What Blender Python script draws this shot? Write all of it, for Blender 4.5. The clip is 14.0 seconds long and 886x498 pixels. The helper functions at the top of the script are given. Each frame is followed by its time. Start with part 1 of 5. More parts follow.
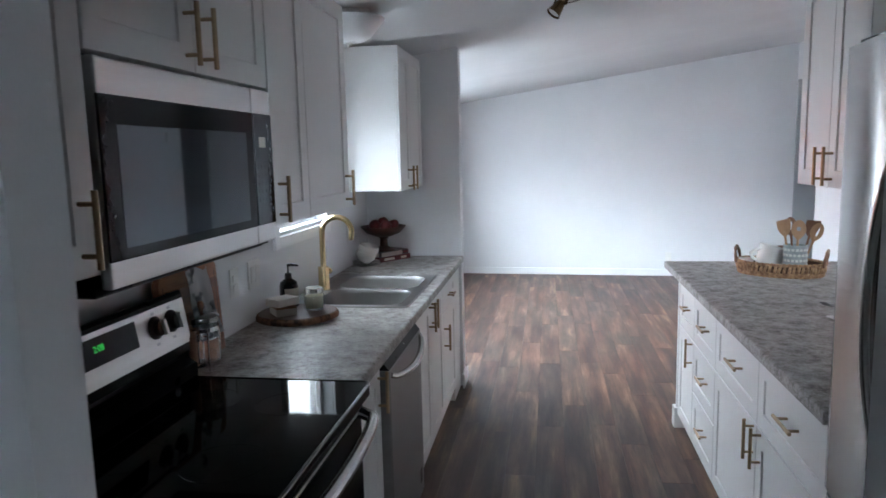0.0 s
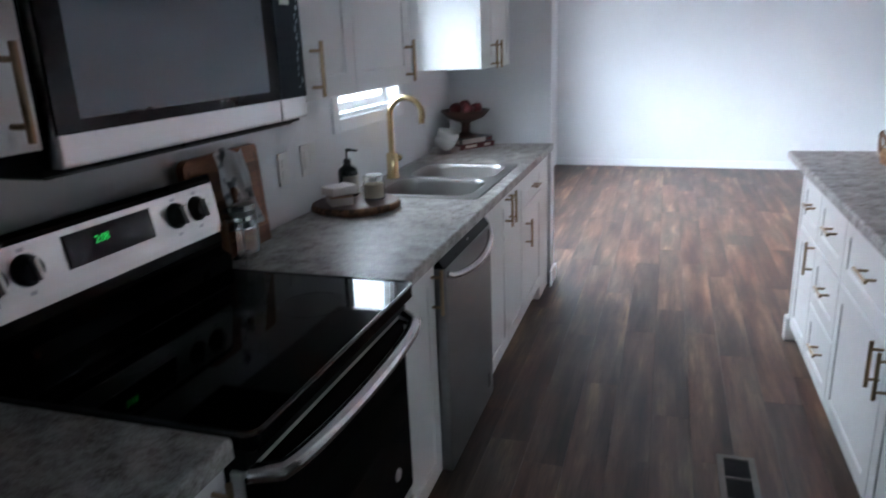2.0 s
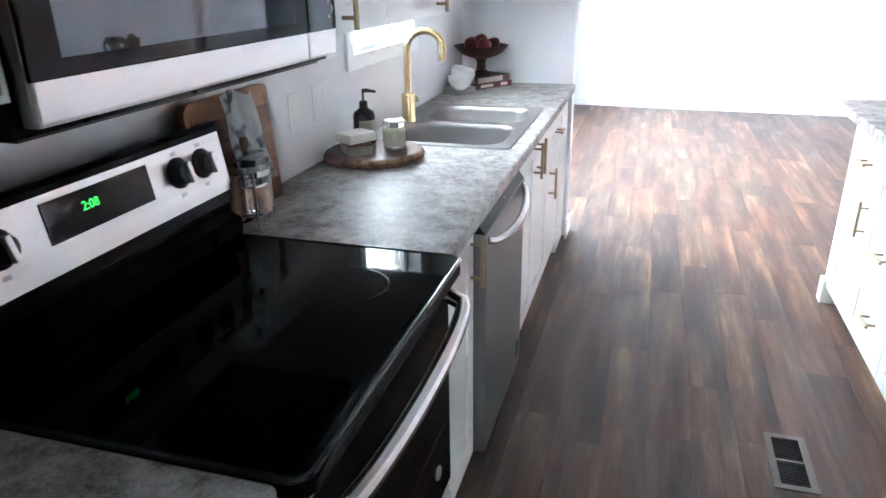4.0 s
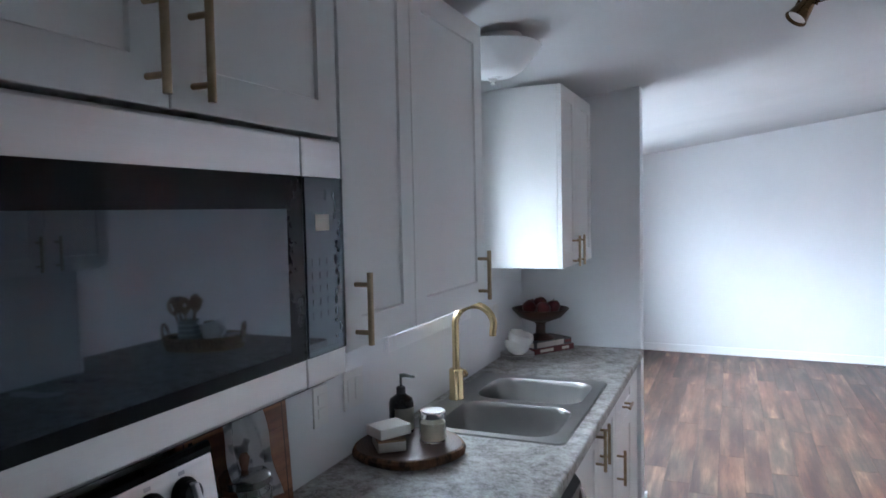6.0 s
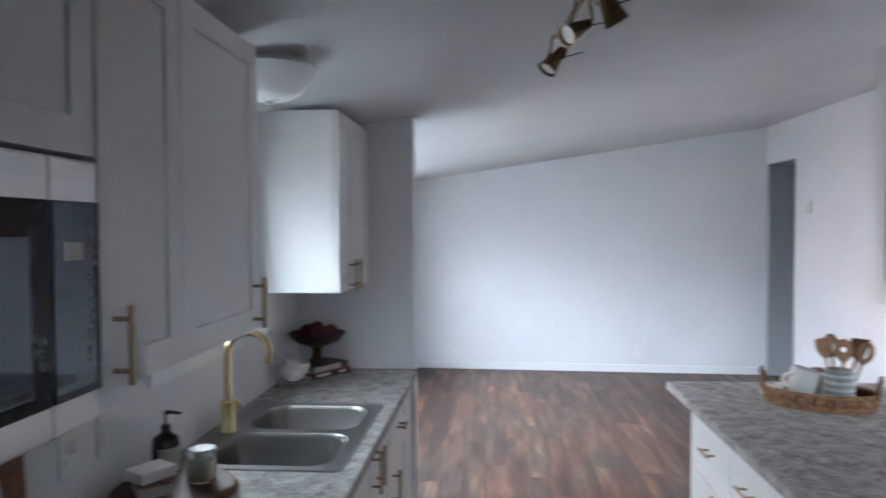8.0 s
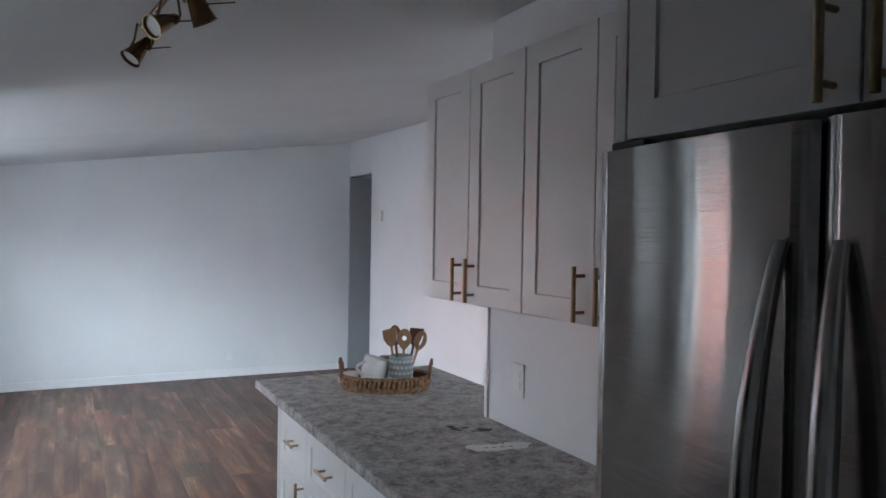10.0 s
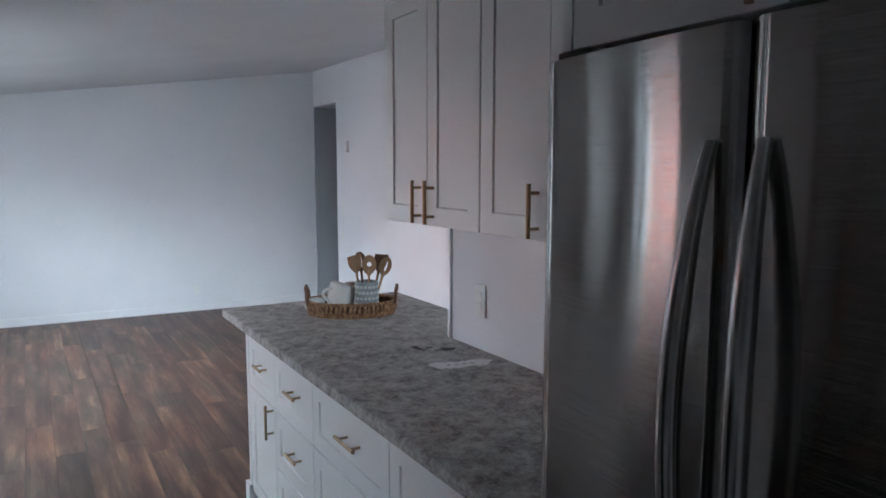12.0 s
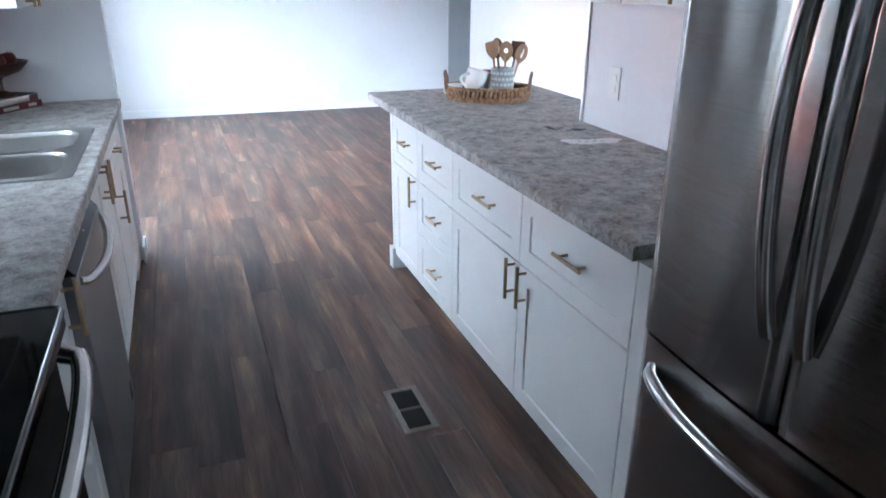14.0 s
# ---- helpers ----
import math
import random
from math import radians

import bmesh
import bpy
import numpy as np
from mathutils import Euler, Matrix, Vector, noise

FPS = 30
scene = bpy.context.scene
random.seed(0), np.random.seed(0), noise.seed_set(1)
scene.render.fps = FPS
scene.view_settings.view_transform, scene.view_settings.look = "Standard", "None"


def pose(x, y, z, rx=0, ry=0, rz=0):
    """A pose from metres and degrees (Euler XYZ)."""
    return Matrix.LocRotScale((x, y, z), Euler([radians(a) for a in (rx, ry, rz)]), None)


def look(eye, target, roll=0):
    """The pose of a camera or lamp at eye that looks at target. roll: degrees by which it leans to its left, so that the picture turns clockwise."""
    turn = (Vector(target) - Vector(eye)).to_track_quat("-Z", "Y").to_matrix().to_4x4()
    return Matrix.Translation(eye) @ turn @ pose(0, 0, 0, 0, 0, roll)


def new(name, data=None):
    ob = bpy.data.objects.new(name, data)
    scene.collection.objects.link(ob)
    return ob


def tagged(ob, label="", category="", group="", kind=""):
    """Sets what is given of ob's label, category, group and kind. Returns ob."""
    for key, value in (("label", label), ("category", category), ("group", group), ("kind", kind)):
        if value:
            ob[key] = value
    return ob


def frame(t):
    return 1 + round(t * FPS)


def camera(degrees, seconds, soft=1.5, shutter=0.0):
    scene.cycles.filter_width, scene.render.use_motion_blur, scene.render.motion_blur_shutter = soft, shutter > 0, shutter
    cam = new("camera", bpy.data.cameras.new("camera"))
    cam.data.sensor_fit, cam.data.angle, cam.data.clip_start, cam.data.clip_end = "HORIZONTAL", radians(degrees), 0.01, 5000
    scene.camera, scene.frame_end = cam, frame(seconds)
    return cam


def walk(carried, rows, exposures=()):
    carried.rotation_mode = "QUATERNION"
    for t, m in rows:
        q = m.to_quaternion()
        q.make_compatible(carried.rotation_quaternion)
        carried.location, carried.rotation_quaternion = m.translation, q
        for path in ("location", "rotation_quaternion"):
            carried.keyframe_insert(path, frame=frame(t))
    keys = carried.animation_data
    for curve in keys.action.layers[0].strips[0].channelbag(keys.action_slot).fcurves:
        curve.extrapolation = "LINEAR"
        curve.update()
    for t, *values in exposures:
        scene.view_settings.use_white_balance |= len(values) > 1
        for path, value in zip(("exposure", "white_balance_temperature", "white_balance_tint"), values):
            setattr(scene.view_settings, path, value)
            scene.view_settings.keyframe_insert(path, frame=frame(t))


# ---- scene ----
cam = camera(65.7, 14.0, shutter=0.35)
PATH = [
    (0, (1.232, 2.696, 1.596), (0.928, 4.654, 1.323), -1.3),
    (0.5, (1.251, 2.809, 1.578), (1.008, 4.768, 1.257), -1.3),
    (1, (1.303, 2.934, 1.568), (0.991, 4.875, 1.199), -1.5),
    (1.5, (1.326, 3.008, 1.549), (0.89, 4.917, 1.142), -1.8),
    (2, (1.313, 3.038, 1.517), (0.713, 4.859, 0.948), -2.3),
    (2.2, (1.304, 3.038, 1.506), (0.637, 4.814, 0.874), -2.5),
    (4.3, (1.057, 3.333, 1.514), (0.577, 5.123, 0.763), -0.2),
    (4.5, (1.057, 3.377, 1.531), (0.621, 5.197, 0.827), -0.2),
    (5, (1.077, 3.481, 1.593), (0.582, 5.369, 1.155), -0.4),
    (5.5, (1.089, 3.539, 1.637), (0.441, 5.415, 1.394), -0.6),
    (6, (1.089, 3.563, 1.658), (0.313, 5.403, 1.549), -1.2),
    (6.5, (1.047, 3.559, 1.659), (0.236, 5.386, 1.604), -0.5),
    (7, (1.016, 3.56, 1.657), (0.342, 5.44, 1.554), -0.5),
    (7.5, (1.031, 3.566, 1.666), (0.463, 5.482, 1.577), -0.9),
    (8, (1.088, 3.557, 1.676), (0.937, 5.55, 1.618), -0.3),
    (8.5, (1.093, 3.558, 1.678), (1.453, 5.524, 1.619), 0.1),
    (9, (1.112, 3.546, 1.672), (1.913, 5.377, 1.598), 0.3),
    (9.2, (1.11, 3.538, 1.669), (2.03, 5.313, 1.59), 0.4),
    (11.3, (1.08, 3.474, 1.659), (2.05, 5.223, 1.649), 0.9),
    (11.5, (1.087, 3.487, 1.655), (2.074, 5.225, 1.573), 0.4),
    (12, (1.115, 3.465, 1.628), (2.142, 5.166, 1.399), 0.1),
    (12.5, (1.136, 3.419, 1.616), (2.115, 5.129, 1.273), 0.7),
    (13, (1.125, 3.369, 1.591), (1.861, 5.168, 1.119), -0.3),
    (13.5, (1.064, 3.318, 1.535), (1.685, 5.116, 0.917), -0.9),
    (14, (0.966, 3.259, 1.517), (1.622, 4.997, 0.778), 0.2),
]
EXPOSURES = [(0, 2.13, 5950, 7), (1, 1.88, 5770, 7), (2.2, 2.4, 5800, 7), (4.4, 3.78, 5900, 6), (5, 2.92, 5580, 6), (5.5, 2.43, 5610, 7), (6.5, 2.23, 5700, 7), (8, 1.89, 5850, 7), (9, 1.36, 5950, 7), (11.5, 1.34, 5930, 6), (12.5, 1.34, 5700, 6), (13, 1.5, 5650, 6), (13.5, 1.87, 5550, 6), (14, 2.58, 5470, 6)]
walk(cam, [(t, look(eye, target, roll)) for t, eye, target, roll in PATH], EXPOSURES)

# ---- world and light ----
world = bpy.data.worlds.new("sky")
scene.world = world
world.use_nodes = True
wn = world.node_tree
sky = wn.nodes.new("ShaderNodeTexSky")
sky.sky_type, sky.sun_disc = "NISHITA", False
SUN_UP, SUN_TURN, CLOUD = radians(2.0), radians(287), 50.0
GLOW = (4.8, 1.45, 1.05)
sky.sun_elevation, sky.sun_rotation = SUN_UP, SUN_TURN
sky.dust_density, sky.air_density, sky.ozone_density = 3.5, 1.2, 2.0
# a bright cloud deck, broken above the whole western horizon
co = wn.nodes.new("ShaderNodeTexCoord")
sep = wn.nodes.new("ShaderNodeSeparateXYZ")
wn.links.new(co.outputs["Generated"], sep.inputs[0])
deck = wn.nodes.new("ShaderNodeMapRange")
deck.interpolation_type = "SMOOTHSTEP"
deck.inputs[1].default_value, deck.inputs[2].default_value = 0.085, 0.20
side = wn.nodes.new("ShaderNodeVectorMath")
side.operation = "DOT_PRODUCT"
side.inputs[1].default_value = (-1, 0, 0)
wn.links.new(co.outputs["Generated"], side.inputs[0])
gap = wn.nodes.new("ShaderNodeMapRange")
gap.interpolation_type = "SMOOTHSTEP"
gap.inputs[1].default_value, gap.inputs[2].default_value = 0.10, 0.32
gap.inputs[3].default_value, gap.inputs[4].default_value = 0.34, 0.0
wn.links.new(side.outputs["Value"], gap.inputs[0])
rise = wn.nodes.new("ShaderNodeMath")
wn.links.new(sep.outputs["Z"], rise.inputs[0])
wn.links.new(gap.outputs[0], rise.inputs[1])
wn.links.new(rise.outputs[0], deck.inputs[0])
clouds = wn.nodes.new("ShaderNodeTexNoise")
clouds.inputs["Scale"].default_value, clouds.inputs["Detail"].default_value = 2.5, 4
wn.links.new(co.outputs["Generated"], clouds.inputs["Vector"])
tones = wn.nodes.new("ShaderNodeValToRGB")
tones.color_ramp.elements[0].color, tones.color_ramp.elements[1].color = (0.80, 0.90, 1.0, 1), (0.92, 0.97, 1.0, 1)
wn.links.new(clouds.outputs[0], tones.inputs[0])
lift = wn.nodes.new("ShaderNodeVectorMath")
lift.operation = "SCALE"
lift.inputs["Scale"].default_value = CLOUD
wn.links.new(tones.outputs[0], lift.inputs[0])
over = wn.nodes.new("ShaderNodeMix")
over.data_type = "RGBA"
wn.links.new(deck.outputs[0], over.inputs["Factor"])
glow = wn.nodes.new("ShaderNodeVectorMath")
glow.operation = "MULTIPLY"
glow.inputs[1].default_value = GLOW
wn.links.new(sky.outputs[0], glow.inputs[0])
wn.links.new(glow.outputs[0], over.inputs["A"])
wn.links.new(lift.outputs[0], over.inputs["B"])
wn.links.new(over.outputs["Result"], wn.nodes["Background"].inputs[0])
wn.nodes["Background"].inputs[1].default_value = 0.15

sun = new("sun", bpy.data.lights.new("sun", "SUN"))
sun.data.energy, sun.data.angle, sun.data.color = 0.04, radians(3), (1.0, 0.60, 0.40)
to_sun = Vector((math.sin(SUN_TURN) * math.cos(SUN_UP), math.cos(SUN_TURN) * math.cos(SUN_UP), math.sin(SUN_UP)))
sun.matrix_world = look(to_sun * 40, (0, 0, 0))


# ---- materials ----
def base(name):
    m = bpy.data.materials.new(name)
    m.use_nodes = True
    return m, m.node_tree.nodes, m.node_tree.links, m.node_tree.nodes["Principled BSDF"]


def ramp(nodes, stops):
    r = nodes.new("ShaderNodeValToRGB")
    while len(r.color_ramp.elements) < len(stops):
        r.color_ramp.elements.new(0.5)
    for e, (p, c) in zip(r.color_ramp.elements, stops):
        e.position, e.color = p, (*c, 1)
    return r


def surface(name, a, b, rough=0.5, metal=0.0, scale=6.0, stretch=(1, 1, 1), bump=0.05, fine=120.0, rough_var=0.08, detail=6.0, spread=(0.3, 0.7), spec=0.5):
    """Two tones mixed by a large noise and a fine grain, with fine relief."""
    m, n, l, p = base(name)
    geo = n.new("ShaderNodeNewGeometry")
    mp = n.new("ShaderNodeMapping")
    mp.inputs["Scale"].default_value = stretch
    l.new(geo.outputs["Position"], mp.inputs[0])
    big, small = n.new("ShaderNodeTexNoise"), n.new("ShaderNodeTexNoise")
    big.inputs["Scale"].default_value, big.inputs["Detail"].default_value = scale, detail
    small.inputs["Scale"].default_value, small.inputs["Detail"].default_value = fine, 3
    l.new(mp.outputs[0], big.inputs["Vector"]), l.new(mp.outputs[0], small.inputs["Vector"])
    mixer = n.new("ShaderNodeMath")
    mixer.operation = "MULTIPLY_ADD"
    l.new(small.outputs[0], mixer.inputs[0])
    mixer.inputs[1].default_value = 0.25
    l.new(big.outputs[0], mixer.inputs[2])
    r = ramp(n, [(spread[0] + 0.12, a), (spread[1] + 0.12, b)])
    l.new(mixer.outputs[0], r.inputs[0]), l.new(r.outputs[0], p.inputs["Base Color"])
    rv = n.new("ShaderNodeMapRange")
    rv.inputs[3].default_value, rv.inputs[4].default_value = max(0.02, rough - rough_var), min(1, rough + rough_var)
    l.new(big.outputs[0], rv.inputs[0]), l.new(rv.outputs[0], p.inputs["Roughness"])
    p.inputs["Metallic"].default_value = metal
    p.inputs["Specular IOR Level"].default_value = spec
    if bump:
        bp = n.new("ShaderNodeBump")
        bp.inputs["Strength"].default_value, bp.inputs["Distance"].default_value = bump, 0.002
        l.new(small.outputs[0], bp.inputs["Height"]), l.new(bp.outputs[0], p.inputs["Normal"])
    return m


def brushed(name, tone, rough, upright=True):
    """Brushed metal whose grain runs across, so that highlights stretch up and down."""
    m = surface(name, tuple(0.97 * c for c in tone), tone, rough, 1.0, 3.0, (0.6, 0.6, 40.0) if upright else (40, 1, 1), 0, 60.0, 0.02)
    p = m.node_tree.nodes["Principled BSDF"]
    t = m.node_tree.nodes.new("ShaderNodeTangent")
    t.direction_type, t.axis = "RADIAL", "Z"
    p.inputs["Anisotropic"].default_value = 1.0
    p.inputs["Anisotropic Rotation"].default_value = 0.25
    nt = m.node_tree
    nt.links.new(t.outputs[0], p.inputs["Tangent"])
    geo, mp, sc, bp = (nt.nodes.new(k) for k in ("ShaderNodeNewGeometry", "ShaderNodeMapping", "ShaderNodeTexNoise", "ShaderNodeBump"))
    mp.inputs["Scale"].default_value = (4, 4, 2600)
    sc.inputs["Scale"].default_value, sc.inputs["Detail"].default_value = 1.0, 2
    bp.inputs["Strength"].default_value, bp.inputs["Distance"].default_value = 0.24, 0.0006
    nt.links.new(geo.outputs["Position"], mp.inputs[0]), nt.links.new(mp.outputs[0], sc.inputs["Vector"])
    nt.links.new(sc.outputs[0], bp.inputs["Height"]), nt.links.new(bp.outputs[0], p.inputs["Normal"])
    return m


def clear(name, tint=(1, 1, 1), rough=0.0):
    m, n, l, p = base(name)
    p.inputs["Base Color"].default_value = (*tint, 1)
    p.inputs["Roughness"].default_value = rough
    p.inputs["Transmission Weight"].default_value = 1.0
    p.inputs["IOR"].default_value = 1.45
    return m


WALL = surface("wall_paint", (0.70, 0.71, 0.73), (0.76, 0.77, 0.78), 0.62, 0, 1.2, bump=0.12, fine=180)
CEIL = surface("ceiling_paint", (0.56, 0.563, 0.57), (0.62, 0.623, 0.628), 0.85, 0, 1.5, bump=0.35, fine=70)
TRIM = surface("trim_paint", (0.76, 0.77, 0.78), (0.80, 0.81, 0.82), 0.4, 0, 3, bump=0.03)
# wall colour darkened to grey: it carries the shade of the unlit hallway
HALLSHADE = surface("hall_shade", (0.34, 0.36, 0.38), (0.38, 0.40, 0.42), 0.7, 0, 1.2, bump=0.1)
CABINET = surface("cabinet_lacquer", (0.73, 0.73, 0.72), (0.77, 0.77, 0.76), 0.32, 0, 2.5, bump=0.02, fine=220)
BRASS = surface("brushed_brass", (0.32, 0.235, 0.145), (0.41, 0.31, 0.20), 0.34, 1.0, 30, (1, 1, 1), 0.03, 300)
FAUCET = surface("satin_gold", (0.58, 0.45, 0.24), (0.66, 0.52, 0.30), 0.24, 1.0, 20, bump=0.02, fine=300)
SPOTGOLD = surface("antique_brass", (0.14, 0.085, 0.04), (0.22, 0.14, 0.065), 0.24, 1.0, 20, bump=0.02)
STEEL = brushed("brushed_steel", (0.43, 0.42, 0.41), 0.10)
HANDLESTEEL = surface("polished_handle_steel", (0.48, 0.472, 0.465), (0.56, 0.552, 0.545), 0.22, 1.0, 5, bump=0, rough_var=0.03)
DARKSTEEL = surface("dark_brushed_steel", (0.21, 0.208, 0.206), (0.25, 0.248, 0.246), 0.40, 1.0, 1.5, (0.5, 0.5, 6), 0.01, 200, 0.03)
PANEL_STEEL = surface("range_steel", (0.52, 0.515, 0.51), (0.60, 0.595, 0.59), 0.34, 0.9, 2.0, (1, 0.3, 12), 0.02, 80)
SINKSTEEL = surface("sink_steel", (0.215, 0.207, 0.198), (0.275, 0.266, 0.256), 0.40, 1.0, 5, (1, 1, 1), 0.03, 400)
CHROME = surface("chrome", (0.72, 0.72, 0.72), (0.8, 0.8, 0.8), 0.1, 1.0, 5, bump=0)
BLACKGLASS = surface("black_glass", (0.0014, 0.0014, 0.0016), (0.0022, 0.0022, 0.0024), 0.045, 0, 3, bump=0, rough_var=0.015, spec=0.08)
MWGLASS = surface("microwave_glass", (0.005, 0.008, 0.014), (0.007, 0.011, 0.018), 0.03, 0, 3, bump=0, rough_var=0.008, spec=0.72)
MWFRAME = surface("microwave_dark_border", (0.006, 0.006, 0.007), (0.009, 0.009, 0.010), 0.08, 0, 3, bump=0, rough_var=0.01, spec=0.10)
BLACK = surface("black_enamel", (0.003, 0.003, 0.0033), (0.005, 0.005, 0.0055), 0.3, 0, 12, bump=0.03, spec=0.08)
RUBBER = surface("black_plastic", (0.012, 0.012, 0.012), (0.02, 0.02, 0.02), 0.45, 0, 20, bump=0.05)
BLACKGLASS.node_tree.nodes["Principled BSDF"].inputs["IOR"].default_value = 1.35
BLACKTRIM = surface("glossy_black_rim", (0.004, 0.004, 0.0043), (0.006, 0.006, 0.0065), 0.18, 0, 8, bump=0, spec=0.5)
RINGPRINT = surface("faint_ring_print", (0.003, 0.003, 0.0033), (0.0045, 0.0045, 0.005), 0.12, 0, 20, bump=0, spec=0.1)
DISPLAY = surface("display_window", (0.008, 0.009, 0.011), (0.013, 0.014, 0.017), 0.12, 0, 4, bump=0, spec=0.15)
FILMGLINT = surface("pale_film_glint", (0.30, 0.36, 0.40), (0.62, 0.66, 0.68), 0.08, 0, 60, bump=0, spec=0.8)
PLASTIC = surface("white_plastic", (0.72, 0.72, 0.70), (0.77, 0.77, 0.75), 0.35, 0, 8, bump=0.01)
GREYMARK = surface("grey_print", (0.10, 0.10, 0.11), (0.16, 0.16, 0.17), 0.6, 0, 40)
GREYPAPER = surface("grey_torn_paper", (0.03, 0.03, 0.032), (0.42, 0.42, 0.42), 0.7, 0, 22, spread=(0.42, 0.62))
PALEMARK = surface("faded_print", (0.26, 0.26, 0.28), (0.36, 0.36, 0.38), 0.7, 0, 40)
CERAMIC = surface("white_ceramic", (0.74, 0.73, 0.70), (0.80, 0.79, 0.77), 0.16, 0, 9, bump=0.03)
GREYCERAMIC = surface("grey_glazed_ceramic", (0.24, 0.27, 0.28), (0.36, 0.39, 0.40), 0.3, 0, 30, bump=0.1)
PALECERAMIC = surface("pale_raised_glaze", (0.55, 0.56, 0.54), (0.66, 0.67, 0.65), 0.3, 0, 30, bump=0.1)
SOAP = surface("soap_cream", (0.70, 0.67, 0.62), (0.76, 0.73, 0.69), 0.55, 0, 12, bump=0.1)
SOAPBAND = surface("brown_paper_band", (0.20, 0.11, 0.06), (0.28, 0.16, 0.09), 0.7, 0, 20)
KRAFT = surface("pale_kraft_wrap", (0.40, 0.35, 0.30), (0.50, 0.45, 0.40), 0.7, 0, 16, bump=0.1)
WAX = surface("cream_wax", (0.78, 0.70, 0.52), (0.84, 0.77, 0.60), 0.45, 0, 10)
BOTTLE = surface("dark_bottle", (0.010, 0.010, 0.012), (0.016, 0.016, 0.018), 0.16, 0, 8, bump=0)
LABEL = surface("cream_paper_label", (0.58, 0.55, 0.47), (0.66, 0.63, 0.55), 0.7, 0, 30)
BARK = surface("bark", (0.05, 0.025, 0.012), (0.20, 0.10, 0.05), 0.85, 0, 40, (1, 1, 0.5), 0.8, 160, spread=(0.35, 0.6))
APPLE = surface("red_apple_skin", (0.055, 0.006, 0.009), (0.13, 0.012, 0.014), 0.3, 0, 25, bump=0.02)
BOWLWOOD = surface("dark_bowl_wood", (0.034, 0.013, 0.008), (0.078, 0.029, 0.017), 0.4, 0, 12, (1, 1, 6), 0.08)
COVER = surface("red_book_cover", (0.085, 0.016, 0.018), (0.13, 0.025, 0.026), 0.5, 0, 10)
COVERGREY = surface("slate_book_cover", (0.05, 0.05, 0.055), (0.08, 0.08, 0.085), 0.5, 0, 14)
COVERPALE = surface("pale_book_cover", (0.45, 0.40, 0.36), (0.55, 0.50, 0.46), 0.5, 0, 20)
PAGES = surface("book_pages", (0.55, 0.50, 0.42), (0.68, 0.64, 0.56), 0.85, 0, 30, (1, 1, 40), 0.3)
UTENSIL = surface("beech_wood", (0.36, 0.205, 0.11), (0.47, 0.285, 0.165), 0.5, 0, 14, (1, 1, 0.25), 0.08)
UTENSILDARK = surface("dark_utensil_wood", (0.15, 0.072, 0.038), (0.23, 0.115, 0.062), 0.5, 0, 14, (1, 1, 0.25), 0.08)
GAPSHADE = surface("weave_gap_shade", (0.06, 0.03, 0.015), (0.12, 0.06, 0.03), 0.8, 0, 60)
SEAGRASS = surface("seagrass_weave", (0.20, 0.10, 0.05), (0.46, 0.275, 0.15), 0.7, 0, 45, (1, 1, 1), 0.5, 260, spread=(0.35, 0.62))
PAPER = surface("torn_paper", (0.70, 0.69, 0.68), (0.80, 0.79, 0.78), 0.8, 0, 60)
VENTMETAL = surface("taupe_vent_enamel", (0.13, 0.11, 0.098), (0.18, 0.155, 0.14), 0.45, 0.2, 18)
VOID = surface("dark_void", (0.006, 0.006, 0.006), (0.01, 0.01, 0.01), 0.9, 0, 10)
SHADEGLASS = surface("frosted_lamp_glass", (0.80, 0.82, 0.83), (0.84, 0.85, 0.86), 0.3, 0, 6, bump=0.02)
SOIL = surface("ground_cover", (0.05, 0.05, 0.047), (0.11, 0.105, 0.10), 0.95, 0, 0.8, fine=12)
GLASS = clear("window_glass")
JARGLASS = clear("jar_glass", (0.97, 0.98, 0.97))


def wax_slice():
    m, n, l, p = base("slice_wood")
    geo = n.new("ShaderNodeNewGeometry")
    sub = n.new("ShaderNodeVectorMath")
    sub.operation = "SUBTRACT"
    sub.inputs[1].default_value = (0.168, 5.445, 0.9)
    l.new(geo.outputs["Position"], sub.inputs[0])
    w = n.new("ShaderNodeTexWave")
    w.wave_type, w.rings_direction = "RINGS", "Z"
    w.inputs["Scale"].default_value, w.inputs["Distortion"].default_value, w.inputs["Detail"].default_value = 30, 7.0, 4
    l.new(sub.outputs[0], w.inputs["Vector"])
    r = ramp(n, [(0.0, (0.060, 0.021, 0.012)), (1.0, (0.098, 0.036, 0.020))])
    l.new(w.outputs[1], r.inputs[0]), l.new(r.outputs[0], p.inputs["Base Color"])
    p.inputs["Roughness"].default_value = 0.42
    return m


